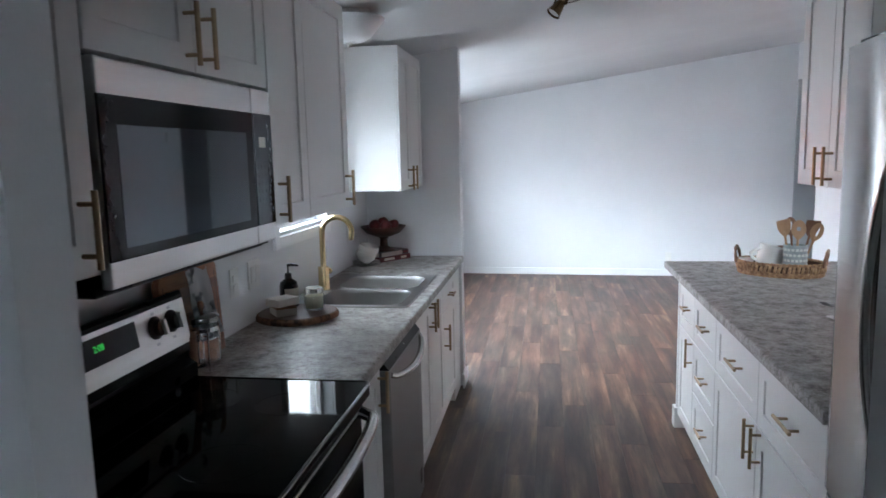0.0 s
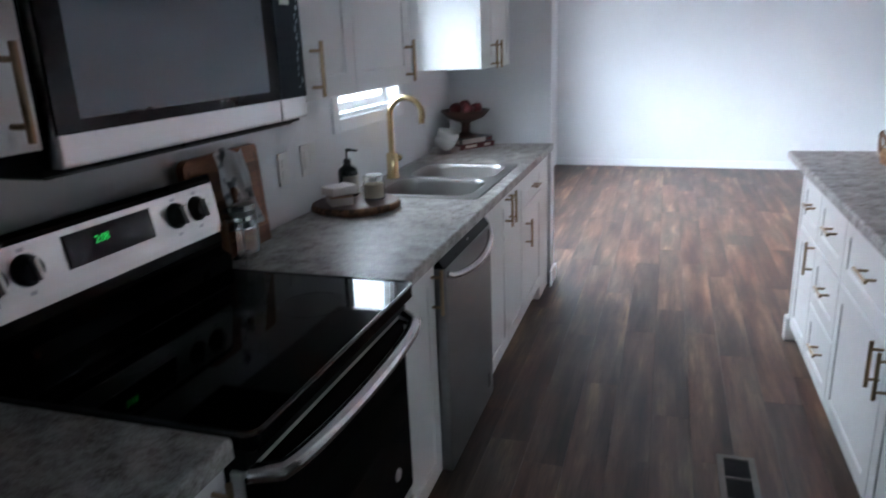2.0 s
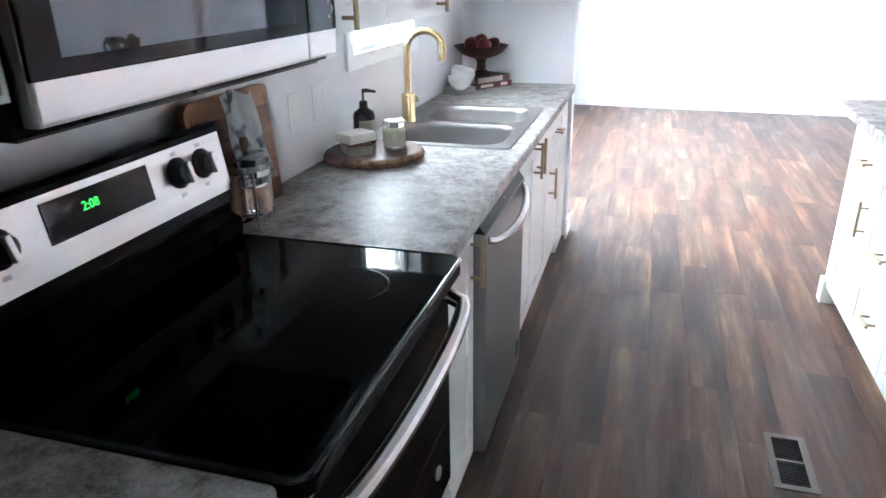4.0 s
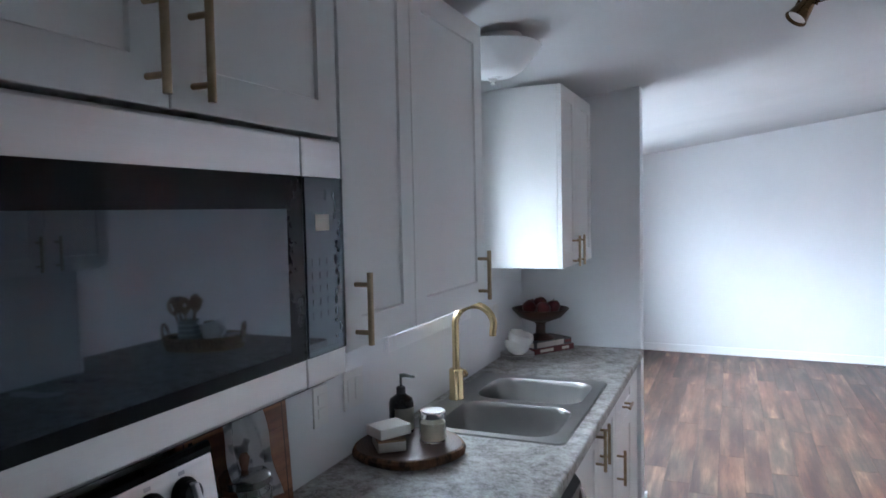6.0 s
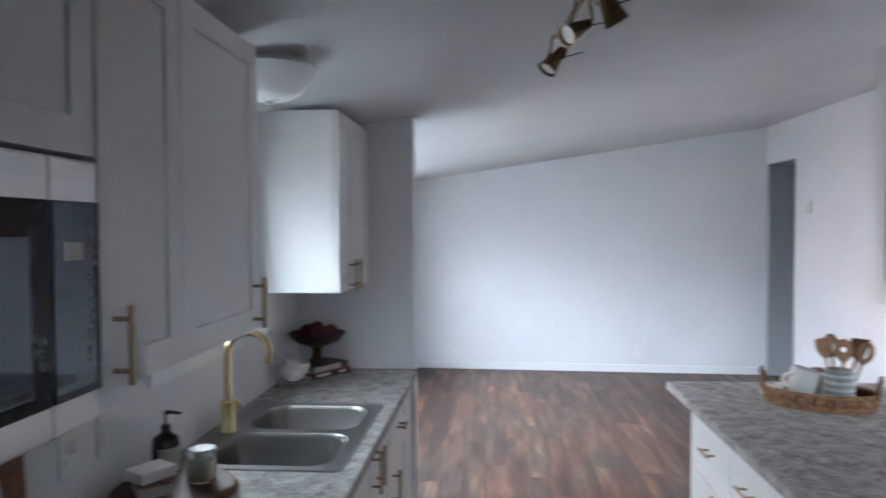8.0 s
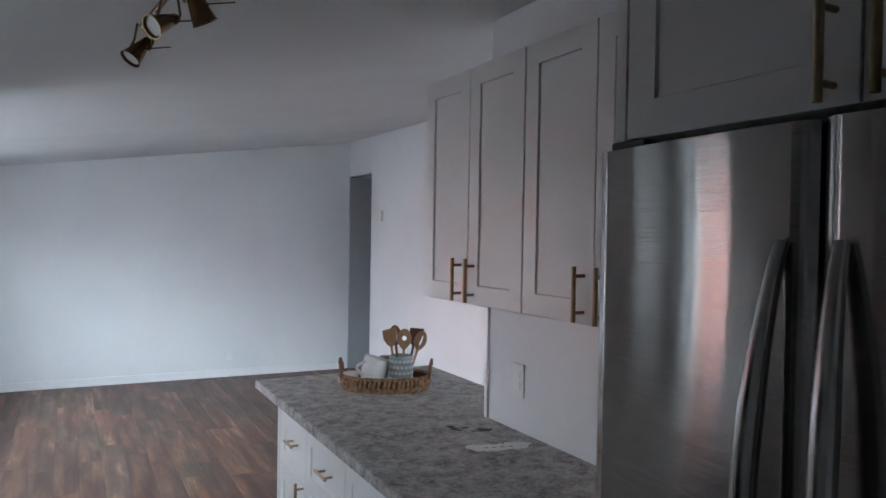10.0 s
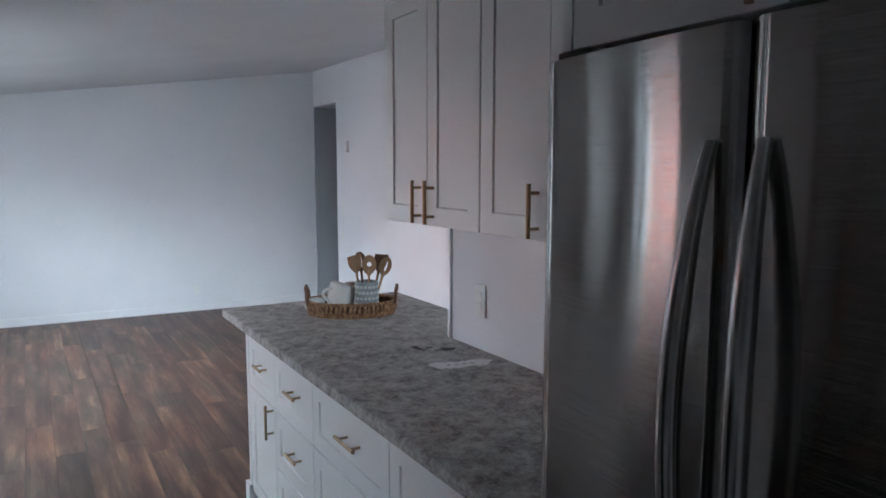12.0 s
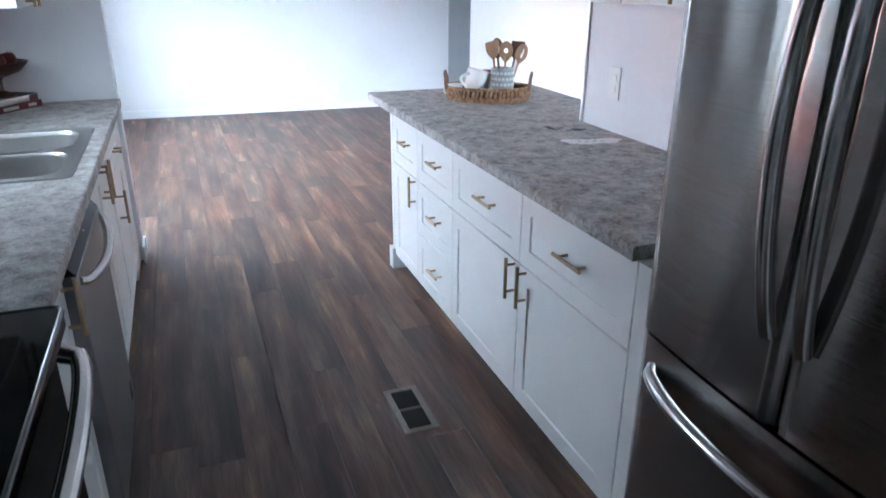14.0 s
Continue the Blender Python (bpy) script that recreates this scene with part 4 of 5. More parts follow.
for k in range(25):
    u = k / 24
    b = math.sin(math.pi * u) ** 0.6
    bar.append((0.673 + 0.040 * b, D0 + 0.022 + u * (D1 - D0 - 0.044), 0.818 - 0.034 * b))
part("handle", tube(bar, [0.011 + 0.003 * math.sin(math.pi * k / 24) for k in range(25)], 14), HANDLESTEEL, ddoor, "bowed stainless handle", smooth=True)
part("badge", boxed(0.675, 0.6775, D1 - 0.09, D1 - 0.055, 0.165, 0.225, bevel=0.001), RUBBER, ddoor)
part("toe_panel", boxed(0.54, 0.56, D0, D1, 0.0, 0.098), BLACK, dw)

# refrigerator
G0, G1, GT = 3.595, 4.435, 1.814
fridge = thing("refrigerator", (2.24, (G0 + G1) / 2, 0), "stainless french-door refrigerator with bottom freezer", "refrigerator")
part("body", boxed(1.962, 2.60, G0 + 0.006, G1 - 0.006, 0.02, GT - 0.012, bevel=0.006), RUBBER, fridge, "dark grey refrigerator case")
GM = 4.015


def bowed(y0, y1, z0, z1, edge=1.908, bulge=0.026):
    """A door whose front swells outwards in plan, with rounded ends."""
    pts = [(1.958, y0), (1.958, y1)]
    front = []
    for k in range(25):
        y = y1 + (y0 - y1) * k / 24
        u = (y - G0) / (G1 - G0)
        x = edge - bulge * (1 - (2 * u - 1) ** 2)
        e = min(abs(y - y0), abs(y - y1))
        if e < 0.014:
            x += 0.014 - math.sqrt(max(0, 0.014 ** 2 - (0.014 - e) ** 2))
        front.append((x, y))
    bm = prism(pts + front, "z", z0, z1)
    return bm


for y0, y1 in ((G0, GM - 0.003), (GM + 0.003, G1)):
    d = part("door", bowed(y0, y1, 0.762, GT), STEEL, fridge, "bowed brushed stainless door", smooth=True)
    s = 1 if y0 > 3.9 else -1
    hy = GM + s * 0.038
    fx = 1.875
    pts = []
    for k in range(29):
        u = k / 28
        pts.append((fx - 0.047 * math.sin(math.pi * u) ** 0.8, hy + s * 0.012 * math.sin(math.pi * u), 0.935 + u * 0.73))
    part("handle", tube(pts, [0.0165 - 0.007 * max(0.0, (k - 20) / 8) for k in range(29)], 16), HANDLESTEEL, d, "long curved stainless handle", smooth=True)
fz = part("freezer_drawer", bowed(G0, G1, 0.06, 0.752), STEEL, fridge, "bowed brushed stainless freezer drawer", smooth=True)
pts = []
for k in range(29):
    u = k / 28
    y = G0 + 0.055 + u * (G1 - G0 - 0.11)
    pts.append((1.918 - 0.10 * math.sin(math.pi * u) ** 0.5, y, 0.678))
part("handle", tube(pts, 0.016, 14), HANDLESTEEL, fz, "long curved stainless handle", smooth=True)
part("drawer_lip", prism([(1.900, 0.722), (1.897, 0.722), (1.897, 0.748), (1.904, 0.751), (1.915, 0.751), (1.915, 0.722)], "y", G0 + 0.10, G1 - 0.10), STEEL, fz, "folded steel lip")
part("recess", boxed(1.9065, 1.9085, G0 + 0.085, G1 - 0.085, 0.700, 0.7215), RUBBER, fz, "dark grip recess")
part("gasket", boxed(1.935, 1.96, G0 + 0.01, G1 - 0.01, 0.752, 0.762), RUBBER, fridge)
part("grille", boxed(1.955, 1.975, G0 + 0.01, G1 - 0.01, 0.01, 0.058), RUBBER, fridge)
part("hinge_cover", boxed(1.93, 2.03, G1 - 0.09, G1 - 0.012, GT, GT + 0.018, bevel=0.004), RUBBER, fridge)


# ---- ceiling lamps ----
LX, LY = 0.332, 5.83
lamp = thing("ceiling_lamp", (LX, LY, ceil_z(LX, LY)), "frosted white glass dish ceiling lamp", "ceiling lamp")
zc = 2.222
part("ceiling_pan", lathe([(0, zc + 0.05), (0.10, zc + 0.05), (0.10, zc - 0.012), (0, zc - 0.012)], LX, LY, 32), PLASTIC, lamp)
part("shade", lathe([(0.13, zc - 0.004), (0.164, zc - 0.004), (0.168, zc - 0.009), (0.160, zc - 0.018), (0.130, zc - 0.055), (0.102, zc - 0.088), (0.066, zc - 0.107), (0.02, zc - 0.114), (0, zc - 0.114)], LX, LY, 40), SHADEGLASS, lamp, smooth=True)
part("finial", lathe([(0, zc - 0.112), (0.016, zc - 0.114), (0.013, zc - 0.122), (0.006, zc - 0.125), (0.009, zc - 0.133), (0, zc - 0.138)], LX, LY, 16), PLASTIC, lamp, smooth=True)

spot = thing("spotlight_bar", (1.35, 5.3, ceil_z(1.35, 5.3)), "antique brass ceiling spotlight bar with swivel heads", "ceiling lamp")
A, B = Vector((1.288, 5.795, 2.288)), Vector((1.388, 4.84, 2.288))
mid = (A + B) / 2
top = ceil_z(mid.x, mid.y)
part("canopy", lathe([(0, top + 0.004), (0.06, top + 0.004), (0.06, top - 0.018), (0.05, top - 0.028), (0.011, top - 0.032), (0.011, mid.z), (0, mid.z)], mid.x, mid.y, 28), SPOTGOLD, spot, smooth=True)
part("bar", tube((A, B), 0.009, 12), SPOTGOLD, spot, smooth=True)
for k, (u, aim) in enumerate(((0.03, (-0.55, -0.25, -0.75)), (0.37, (-0.75, -0.45, -0.5)), (0.57, (0.45, 0.1, -0.85)), (0.97, (0.5, -0.3, -0.8)))):
    c = A.lerp(B, u) + Vector((-0.012 + 0.03 * (k > 1), 0, -0.076))
    turn = Matrix.Translation(c) @ Vector(aim).to_track_quat("Z", "Y").to_matrix().to_4x4()
    bm = lathe([(0, -0.045), (0.011, -0.045), (0.014, -0.038), (0.018, -0.015), (0.024, 0.012), (0.030, 0.042), (0.032, 0.046), (0.029, 0.046), (0.025, 0.025), (0, 0.017)], 0, 0, 24)
    head = part("head", turned(bm, turn), SPOTGOLD, spot, smooth=True)
    part("bulb_face", turned(lathe([(0, 0.036), (0.026, 0.036), (0.026, 0.038), (0, 0.039)], 0, 0, 20), turn), CERAMIC, head, "pale bulb face")
    for s in (-1, 1):
        o = Vector((s * 0.026, 0, 0))
        part("yoke", tube((A.lerp(B, u) + o * 0.7, A.lerp(B, u) + o + Vector((0, 0, -0.05)), c + o), 0.0035, 8), SPOTGOLD, head)
    part("aim_rod", tube((c, c + Vector((0.085, -0.03, 0.012))), 0.002, 6), SPOTGOLD, head)


# ---- wall plates ----
def plate_on(name, at, normal, w, h, label, slots, category="outlet"):
    """A wall plate with a few raised or dark marks. slots: (u, v, width, height, dark)."""
    ob = thing(name, at, label, category)
    m = Matrix.Translation(at) @ {"+x": pose(0, 0, 0, 90, 0, 90), "-x": pose(0, 0, 0, 90, 0, -90), "-y": pose(0, 0, 0, 90, 0, 0)}[normal]
    part("plate", turned(boxed(-w / 2, w / 2, -h / 2, h / 2, 0.0, 0.006, bevel=0.002), m), PLASTIC, ob)
    for u, v, sw, sh, dark in slots:
        part("slot" if dark else "rocker", turned(boxed(u - sw / 2, u + sw / 2, v - sh / 2, v + sh / 2, 0.0055, 0.0066 if dark else 0.009), m), GREYMARK if dark else PLASTIC, ob)
    return ob


OUT = [(0, 0.02, 0.034, 0.028, False), (0, -0.02, 0.034, 0.028, False), (-0.006, 0.02, 0.002, 0.008, True), (0.006, 0.02, 0.002, 0.008, True), (-0.006, -0.02, 0.002, 0.008, True), (0.006, -0.02, 0.002, 0.008, True)]
plate_on("wall_outlet", (0.0005, 5.208, 1.11), "+x", 0.072, 0.118, "white duplex outlet above the countertop", OUT)
plate_on("light_switch", (0.0005, 5.395, 1.115), "+x", 0.115, 0.118, "white double rocker switch above the countertop", [(-0.023, 0, 0.034, 0.068, False), (0.023, 0, 0.034, 0.068, False)], "switch")
plate_on("wall_outlet", (2.6345, 5.69, 1.112), "-x", 0.075, 0.13, "white outlet above the peninsula countertop", OUT)
plate_on("wall_outlet", (2.735, FAR(2.735) - 0.0005, 0.245), "-y", 0.075, 0.12, "white outlet low on the living room wall", OUT)
plate_on("wall_outlet", (0.0005, 6.80, 1.13), "+x", 0.072, 0.118, "white outlet near the wall corner", OUT)
th = thing("thermostat", (EAST, 10.55, 1.88), "small white wall thermostat beside the doorway", "thermostat")
part("cover", boxed(EAST - 0.03, EAST - 0.0005, 10.51, 10.59, 1.82, 1.94, bevel=0.008), PLASTIC, th)
part("dial", boxed(EAST - 0.032, EAST - 0.0295, 10.53, 10.57, 1.89, 1.92), PLASTIC, th)


# ---- floor vents ----
def vent(x0, x1, y0, y1, along_y, label):
    v = thing("floor_vent", ((x0 + x1) / 2, (y0 + y1) / 2, 0), label, "vent")
    w = 0.022
    bm = bmesh.new()
    for a in ((x0, x0 + w, y0, y1), (x1 - w, x1, y0, y1), (x0 + w, x1 - w, y0, y0 + w), (x0 + w, x1 - w, y1 - w, y1)):
        box(bm, *a, 0.0005, 0.006)
    ym = (y0 + y1) / 2
    if along_y:
        box(bm, x0 + w, x1 - w, ym - 0.006, ym + 0.006, 0.0005, 0.006)
    part("frame", bm, VENTMETAL, v)
    # thin black sheet and black slats stand in for the duct's shade
    part("well_shade", boxed(x0 + w * 0.6, x1 - w * 0.6, y0 + w * 0.6, y1 - w * 0.6, 0.0002, 0.0012), VOID, v)
    a, b = (y0, y1) if along_y else (x0, x1)
    n = 22
    for k in range(n):
        c = a + w + (b - a - 2 * w) * (k + 0.5) / n
        if along_y and abs(c - ym) < 0.008:
            continue
        s = boxed(x0 + w, x1 - w, c - 0.0012, c + 0.0012, 0.0014, 0.0046) if along_y else boxed(c - 0.0012, c + 0.0012, y0 + w, y1 - w, 0.0014, 0.0046)
        part("slat", s, RUBBER, v)


vent(1.557, 1.688, 5.196, 5.483, True, "taupe metal floor register in the plank floor")
vent(2.33, 2.62, 11.495, 11.605, False, "taupe metal floor register near the far wall")

# ---- things on the sink counter ----
C = 0.914
tray = thing("wood_slice_tray", (0.168, 5.445, C), "live-edge wood slice tray with dark bark rim", "tray")
bm = bmesh.new()
rings = []
for r, z in ((0.0, 0.001), (0.150, 0.0005), (0.160, 0.008), (0.162, 0.02), (0.157, 0.029), (0.149, 0.0305)):
    ring = []
    for k in range(72):
        a = 2 * math.pi * k / 72
        wob = 1 + 0.025 * math.sin(2 * a + 0.6) + 0.018 * math.sin(5 * a + 1) + (0.012 * noise.noise((9 * math.cos(a), 9 * math.sin(a), 60 * z)) if r > 0.15 else 0)
        ring.append(bm.verts.new((0.168 + 1.05 * r * wob * math.cos(a), 5.445 + 1.05 * r * wob * math.sin(a), C + z)))
    rings.append(ring)
for a, b in zip(rings, rings[1:]):
    for k in range(72):
        bm.faces.new((a[k], a[(k + 1) % 72], b[(k + 1) % 72], b[k]))
part("bark_rim", bm, BARK, tray, "rough dark bark edge")
bm = bmesh.new()
lo, hi = [], []
for k in range(72):
    a = 2 * math.pi * k / 72
    wob = 1 + 0.025 * math.sin(2 * a + 0.6) + 0.018 * math.sin(5 * a + 1)
    for ring, z in ((lo, 0.02), (hi, 0.0312)):
        ring.append(bm.verts.new((0.168 + 0.158 * wob * math.cos(a), 5.445 + 0.158 * wob * math.sin(a), C + z)))
bm.faces.new(hi), bm.faces.new(lo)
for k in range(72):
    bm.faces.new((lo[k], lo[(k + 1) % 72], hi[(k + 1) % 72], hi[k]))
part("wood_face", bm, SLICE, tray, "smooth reddish wood face")
T = C + 0.0315


def bar_soap(x, y, z, turn, label, band, stuff=SOAP):
    s = thing("soap_bar", (x, y, z), label, "soap", "stacked soap bars")
    part("bar", turned(boxed(-0.043, 0.043, -0.055, 0.055, 0.0, 0.032, bevel=0.004), pose(x, y, z, 0, 0, turn)), stuff, s)
    if band:
        part("band", turned(boxed(-0.0425, 0.0425, -0.0545, 0.0545, 0.0305, 0.0368), pose(x, y, z, 0, 0, turn)), SOAPBAND, s, "brown paper")


bar_soap(0.126, 5.390, T, 38, "kraft-wrapped soap bar lying on the wood slice", True, KRAFT)
bar_soap(0.123, 5.397, T + 0.037, -30, "cream soap bar stacked on another", False)
jx, jy = 0.230, 5.488
jar = thing("candle_jar", (jx, jy, T), "cream candle in a glass jar with silver lid", "candle")
part("glass", lathe([(0, T), (0.0373, T), (0.0418, T + 0.005), (0.0418, T + 0.065), (0.0373, T + 0.074), (0.0373, T + 0.080), (0.0350, T + 0.080), (0.0350, T + 0.074), (0.0396, T + 0.064), (0.0396, T + 0.008), (0, T + 0.006)], jx, jy, 32), JARGLASS, jar, smooth=True)
part("wax", lathe([(0, T + 0.0065), (0.0390, T + 0.0085), (0.0390, T + 0.060), (0, T + 0.062)], jx, jy, 32), WAX, jar, "cream wax")
lid = part("lid", lathe([(0, T + 0.076), (0.0407, T + 0.076), (0.0407, T + 0.092), (0.0384, T + 0.094), (0, T + 0.094)], jx, jy, 32), CHROME, jar, "silver screw lid", smooth=True)
part("lid_top", lathe([(0, T + 0.0942), (0.0350, T + 0.0942), (0.0350, T + 0.0955), (0, T + 0.0955)], jx, jy, 32), CERAMIC, lid)
bx, by = 0.100, 5.532
bot = thing("soap_dispenser", (bx, by, T), "black soap pump bottle with cream label", "bottle")
part("bottle", lathe([(0, T), (0.036, T), (0.040, T + 0.004), (0.040, T + 0.095), (0.036, T + 0.110), (0.018, T + 0.123), (0.014, T + 0.128), (0, T + 0.128)], bx, by, 32), BOTTLE, bot, smooth=True)
bm = bmesh.new()
va = []
for k in range(13):
    a = radians(-95 + 120 * k / 12)
    va.append([bm.verts.new((bx + 0.0406 * math.cos(a), by + 0.0406 * math.sin(a), T + z)) for z in (0.012, 0.085)])
for p, q in zip(va, va[1:]):
    bm.faces.new((p[0], q[0], q[1], p[1]))
bmesh.ops.solidify(bm, geom=bm.faces, thickness=0.0004)
part("label", bm, LABEL, bot, "cream paper label")
part("pump_collar", lathe([(0, T + 0.126), (0.015, T + 0.126), (0.015, T + 0.146), (0.011, T + 0.15), (0, T + 0.15)], bx, by, 20), RUBBER, bot, smooth=True)
part("pump_head", tube(((bx, by, T + 0.148), (bx, by, T + 0.178), (bx, by, T + 0.184), (bx + 0.012, by + 0.003, T + 0.186), (bx + 0.045, by + 0.010, T + 0.181)), [0.004, 0.004, 0.008, 0.007, 0.004], 12), RUBBER, bot, smooth=True)

# cutting boards, towel and coffee press behind the range
brd = thing("cutting_board", (0.05, 4.80, C), "large striped walnut cutting board leaning on the wall", "cutting board")
lean = pose(0.052, 0, C, 0, -3.5, 0)
tones = [surface(f"walnut_strip_{k}", (0.13 + 0.05 * k, 0.050 + 0.022 * k, 0.024 + 0.010 * k), (0.25 + 0.08 * k, 0.10 + 0.04 * k, 0.046 + 0.020 * k), 0.45, 0, 8, (3, 1, 8), 0.08, 80) for k in range(3)]
BY0, BY1, BH = 4.612, 4.985, 0.322
for k in range(6):
    z0, z1 = k * BH / 6, (k + 1) * BH / 6 - 0.0004
    cut = 0.030 if k == 5 else 0.0
    pts = [(BY0 + 0.0, z0), (BY1, z0), (BY1, z1 - cut * 0.6)]
    pts += [(BY1 - cut * 0.6 * (1 - math.cos(a)), z1 - cut * 0.6 * (1 - math.sin(a))) for a in (0.5, 1.05, 1.57)] if cut else [(BY1, z1)]
    pts += [(BY0 + cut * (1 - math.sin(a)), z1 - cut * (1 - math.cos(a))) for a in (1.57, 1.05, 0.5, 0.0)][::-1] if cut else [(BY0, z1)]
    part("strip", turned(prism(pts, "x", -0.012, 0.012), lean), tones[(k * 2 + k // 3) % 3], brd)
# nothing is cut: dark strips paint the shade inside groove and handle slot
for a in ((BY1 - 0.020, BY1 - 0.0165, 0.018, BH - 0.022), (BY0 + 0.0195, BY0 + 0.023, 0.018, BH - 0.034)):
    part("groove", turned(boxed(0.0118, 0.0124, *a), lean), BOWLWOOD, brd, "dark strip for the juice groove's shade")
part("slot_shade", turned(boxed(0.0118, 0.0124, BY0 + 0.034, BY0 + 0.046, BH - 0.125, BH - 0.05), lean), VOID, brd)
tw = thing("dish_towel", (0.09, 4.81, C + 0.3), "white cotton dish towel with grey sprig print", "towel")
bm = bmesh.new()
grid = []
for i in range(19):
    row = []
    for j in range(15):
        u, v = i / 18, j / 14
        y = 4.680 + 0.035 * v + u * (0.150 - 0.01 * v) + 0.006 * math.sin(9 * v + 5 * u)
        fold = 0.011 * math.sin(11 * u + 2.2 * v) + 0.007 * math.sin(23 * u - 3 * v)
        z = C + 0.334 - 0.235 * v + 0.012 * math.sin(6 * u)
        x = 0.082 - (z - C - 0.15) * 0.06 + 0.028 + fold * (0.35 + 0.65 * v)
        row.append(bm.verts.new((x, y, z)))
    grid.append(row)
for i in range(18):
    for j in range(14):
        bm.faces.new((grid[i][j], grid[i + 1][j], grid[i + 1][j + 1], grid[i][j + 1]))
bmesh.ops.solidify(bm, geom=bm.faces, thickness=0.003)
part("cloth", bm, TOWEL, tw, smooth=True)
px, py = 0.104, 4.752
press = thing("coffee_press", (px, py, C), "glass coffee press with steel frame and wooden handle", "coffee press")
part("beaker", lathe([(0, C + 0.012), (0.048, C + 0.012), (0.052, C + 0.018), (0.052, C + 0.160), (0.0505, C + 0.160), (0.0505, C + 0.020), (0, C + 0.015)], px, py, 32), JARGLASS, press, smooth=True)
part("lid", lathe([(0, C + 0.158), (0.055, C + 0.158), (0.056, C + 0.174), (0.048, C + 0.182), (0.02, C + 0.187), (0, C + 0.188)], px, py, 32), HANDLESTEEL, press, "polished steel lid", smooth=True)
part("plunger_rod", tube(((px, py, C + 0.02), (px, py, C + 0.205)), 0.003, 8), CHROME, press)
part("plunger_knob", lathe([(0, C + 0.188), (0.007, C + 0.188), (0.010, C + 0.200), (0.012, C + 0.214), (0.007, C + 0.224), (0, C + 0.225)], px, py, 16), UTENSILDARK, press, "brown wooden knob", smooth=True)
part("plunger_disc", lathe([(0, C + 0.10), (0.044, C + 0.10), (0.044, C + 0.106), (0, C + 0.106)], px, py, 28), CHROME, press)
for z in (0.014, 0.128):
    part("frame_ring", lathe([(0.0525, C + z), (0.0545, C + z), (0.0545, C + z + 0.014), (0.0525, C + z + 0.014)], px, py, 32), CHROME, press, smooth=True)
for k in range(4):
    a = math.pi / 4 + k * math.pi / 2
    part("frame_leg", tube(((px + 0.0555 * math.cos(a), py + 0.0555 * math.sin(a), C), (px + 0.0555 * math.cos(a), py + 0.0555 * math.sin(a), C + 0.142)), 0.003, 8), CHROME, press)
ha = radians(-82)
hp = [(px + r * math.cos(ha), py + r * math.sin(ha), C + z) for r, z in ((0.054, 0.135), (0.080, 0.138), (0.088, 0.125), (0.088, 0.05), (0.080, 0.030), (0.054, 0.025))]
part("handle", tube(hp, [0.004, 0.006, 0.012, 0.014, 0.007, 0.004], 12), UTENSILDARK, press, "brown wooden handle", smooth=True)

# dishes, books and fruit by the short wall
dx, dy = 0.092, 6.865
for k in range(2):
    p = thing("saucer", (dx, dy, C + 0.011 * k), "white ceramic saucer in a stack", "plate", "stacked saucers")
    z = C + 0.0125 * k
    part("dish", lathe([(0, z), (0.05, z), (0.086, z + 0.010), (0.087, z + 0.012), (0.049, z + 0.004), (0, z + 0.0035)], dx, dy, 36), CERAMIC, p, smooth=True)
for k in range(2):
    c = thing("tea_bowl", (dx, dy, C + 0.03), "white ceramic tea bowl, tilted in a stack", "cup", "stacked tea bowls")
    bm = lathe([(0, 0), (0.028, 0), (0.032, 0.004), (0.052, 0.018), (0.064, 0.044), (0.065, 0.062), (0.061, 0.078), (0.059, 0.077), (0.061, 0.060), (0.058, 0.044), (0.036, 0.016), (0, 0.010)], 0, 0, 32)
    part("bowl", turned(bm, pose(dx + 0.004, dy - 0.004, C + 0.0185 + 0.032 * k, 0, 0, 0) if k == 0 else pose(dx + 0.004, dy, C + 0.050, 9, 14, 20)), CERAMIC, c, smooth=True)


BOOKTURN = pose(0.2325, 7.048, 0, 0, 0, -34)


def book(deep, y0, y1, z0, z1, cover, label, bars, askew=0.0):
    """A closed book lying flat, its spine along y at x = 0, then turned on the counter."""
    m = BOOKTURN @ pose(0, 0, 0, 0, 0, askew)
    b = thing("book", m @ Vector((-deep / 2, (y0 + y1) / 2, z0)), label, "book", "stacked books")
    part("pages", turned(boxed(-deep + 0.003, -0.003, y0 + 0.003, y1 - 0.003, z0 + 0.003, z1 - 0.003), m), PAGES, b)
    bm = bmesh.new()
    box(bm, -deep, 0, y0, y1, z0, z0 + 0.0025), box(bm, -deep, 0, y0, y1, z1 - 0.0025, z1), box(bm, -0.0025, 0.0005, y0, y1, z0 + 0.0025, z1 - 0.0025)
    part("cover", turned(bm, m), cover, b)
    for c, w, mat in bars:
        lo, hi = (0.08, 0.92) if w > 0.1 else (0.26, 0.74)
        part("spine_bar", turned(boxed(0.0006, 0.0012, c - w / 2, c + w / 2, z0 + lo * (z1 - z0), z0 + hi * (z1 - z0)), m), mat, b)
    return b


book(0.168, -0.148, 0.145, C + 0.0005, C + 0.031, COVER, "dark red hardcover book at the bottom of the stack", [(-0.045, 0.09, PAGES), (0.085, 0.05, PAGES)])
book(0.160, -0.135, 0.132, C + 0.032, C + 0.064, COVERGREY, "slate hardcover book with a pale spine label", [(-0.02, 0.19, COVERPALE), (0.105, 0.045, COVER)], 2)
fx, fy, fz0 = 0.158, 7.075, C + 0.0645
bowl = thing("fruit_bowl", (fx, fy, fz0), "dark wooden pedestal fruit bowl on two books", "bowl")
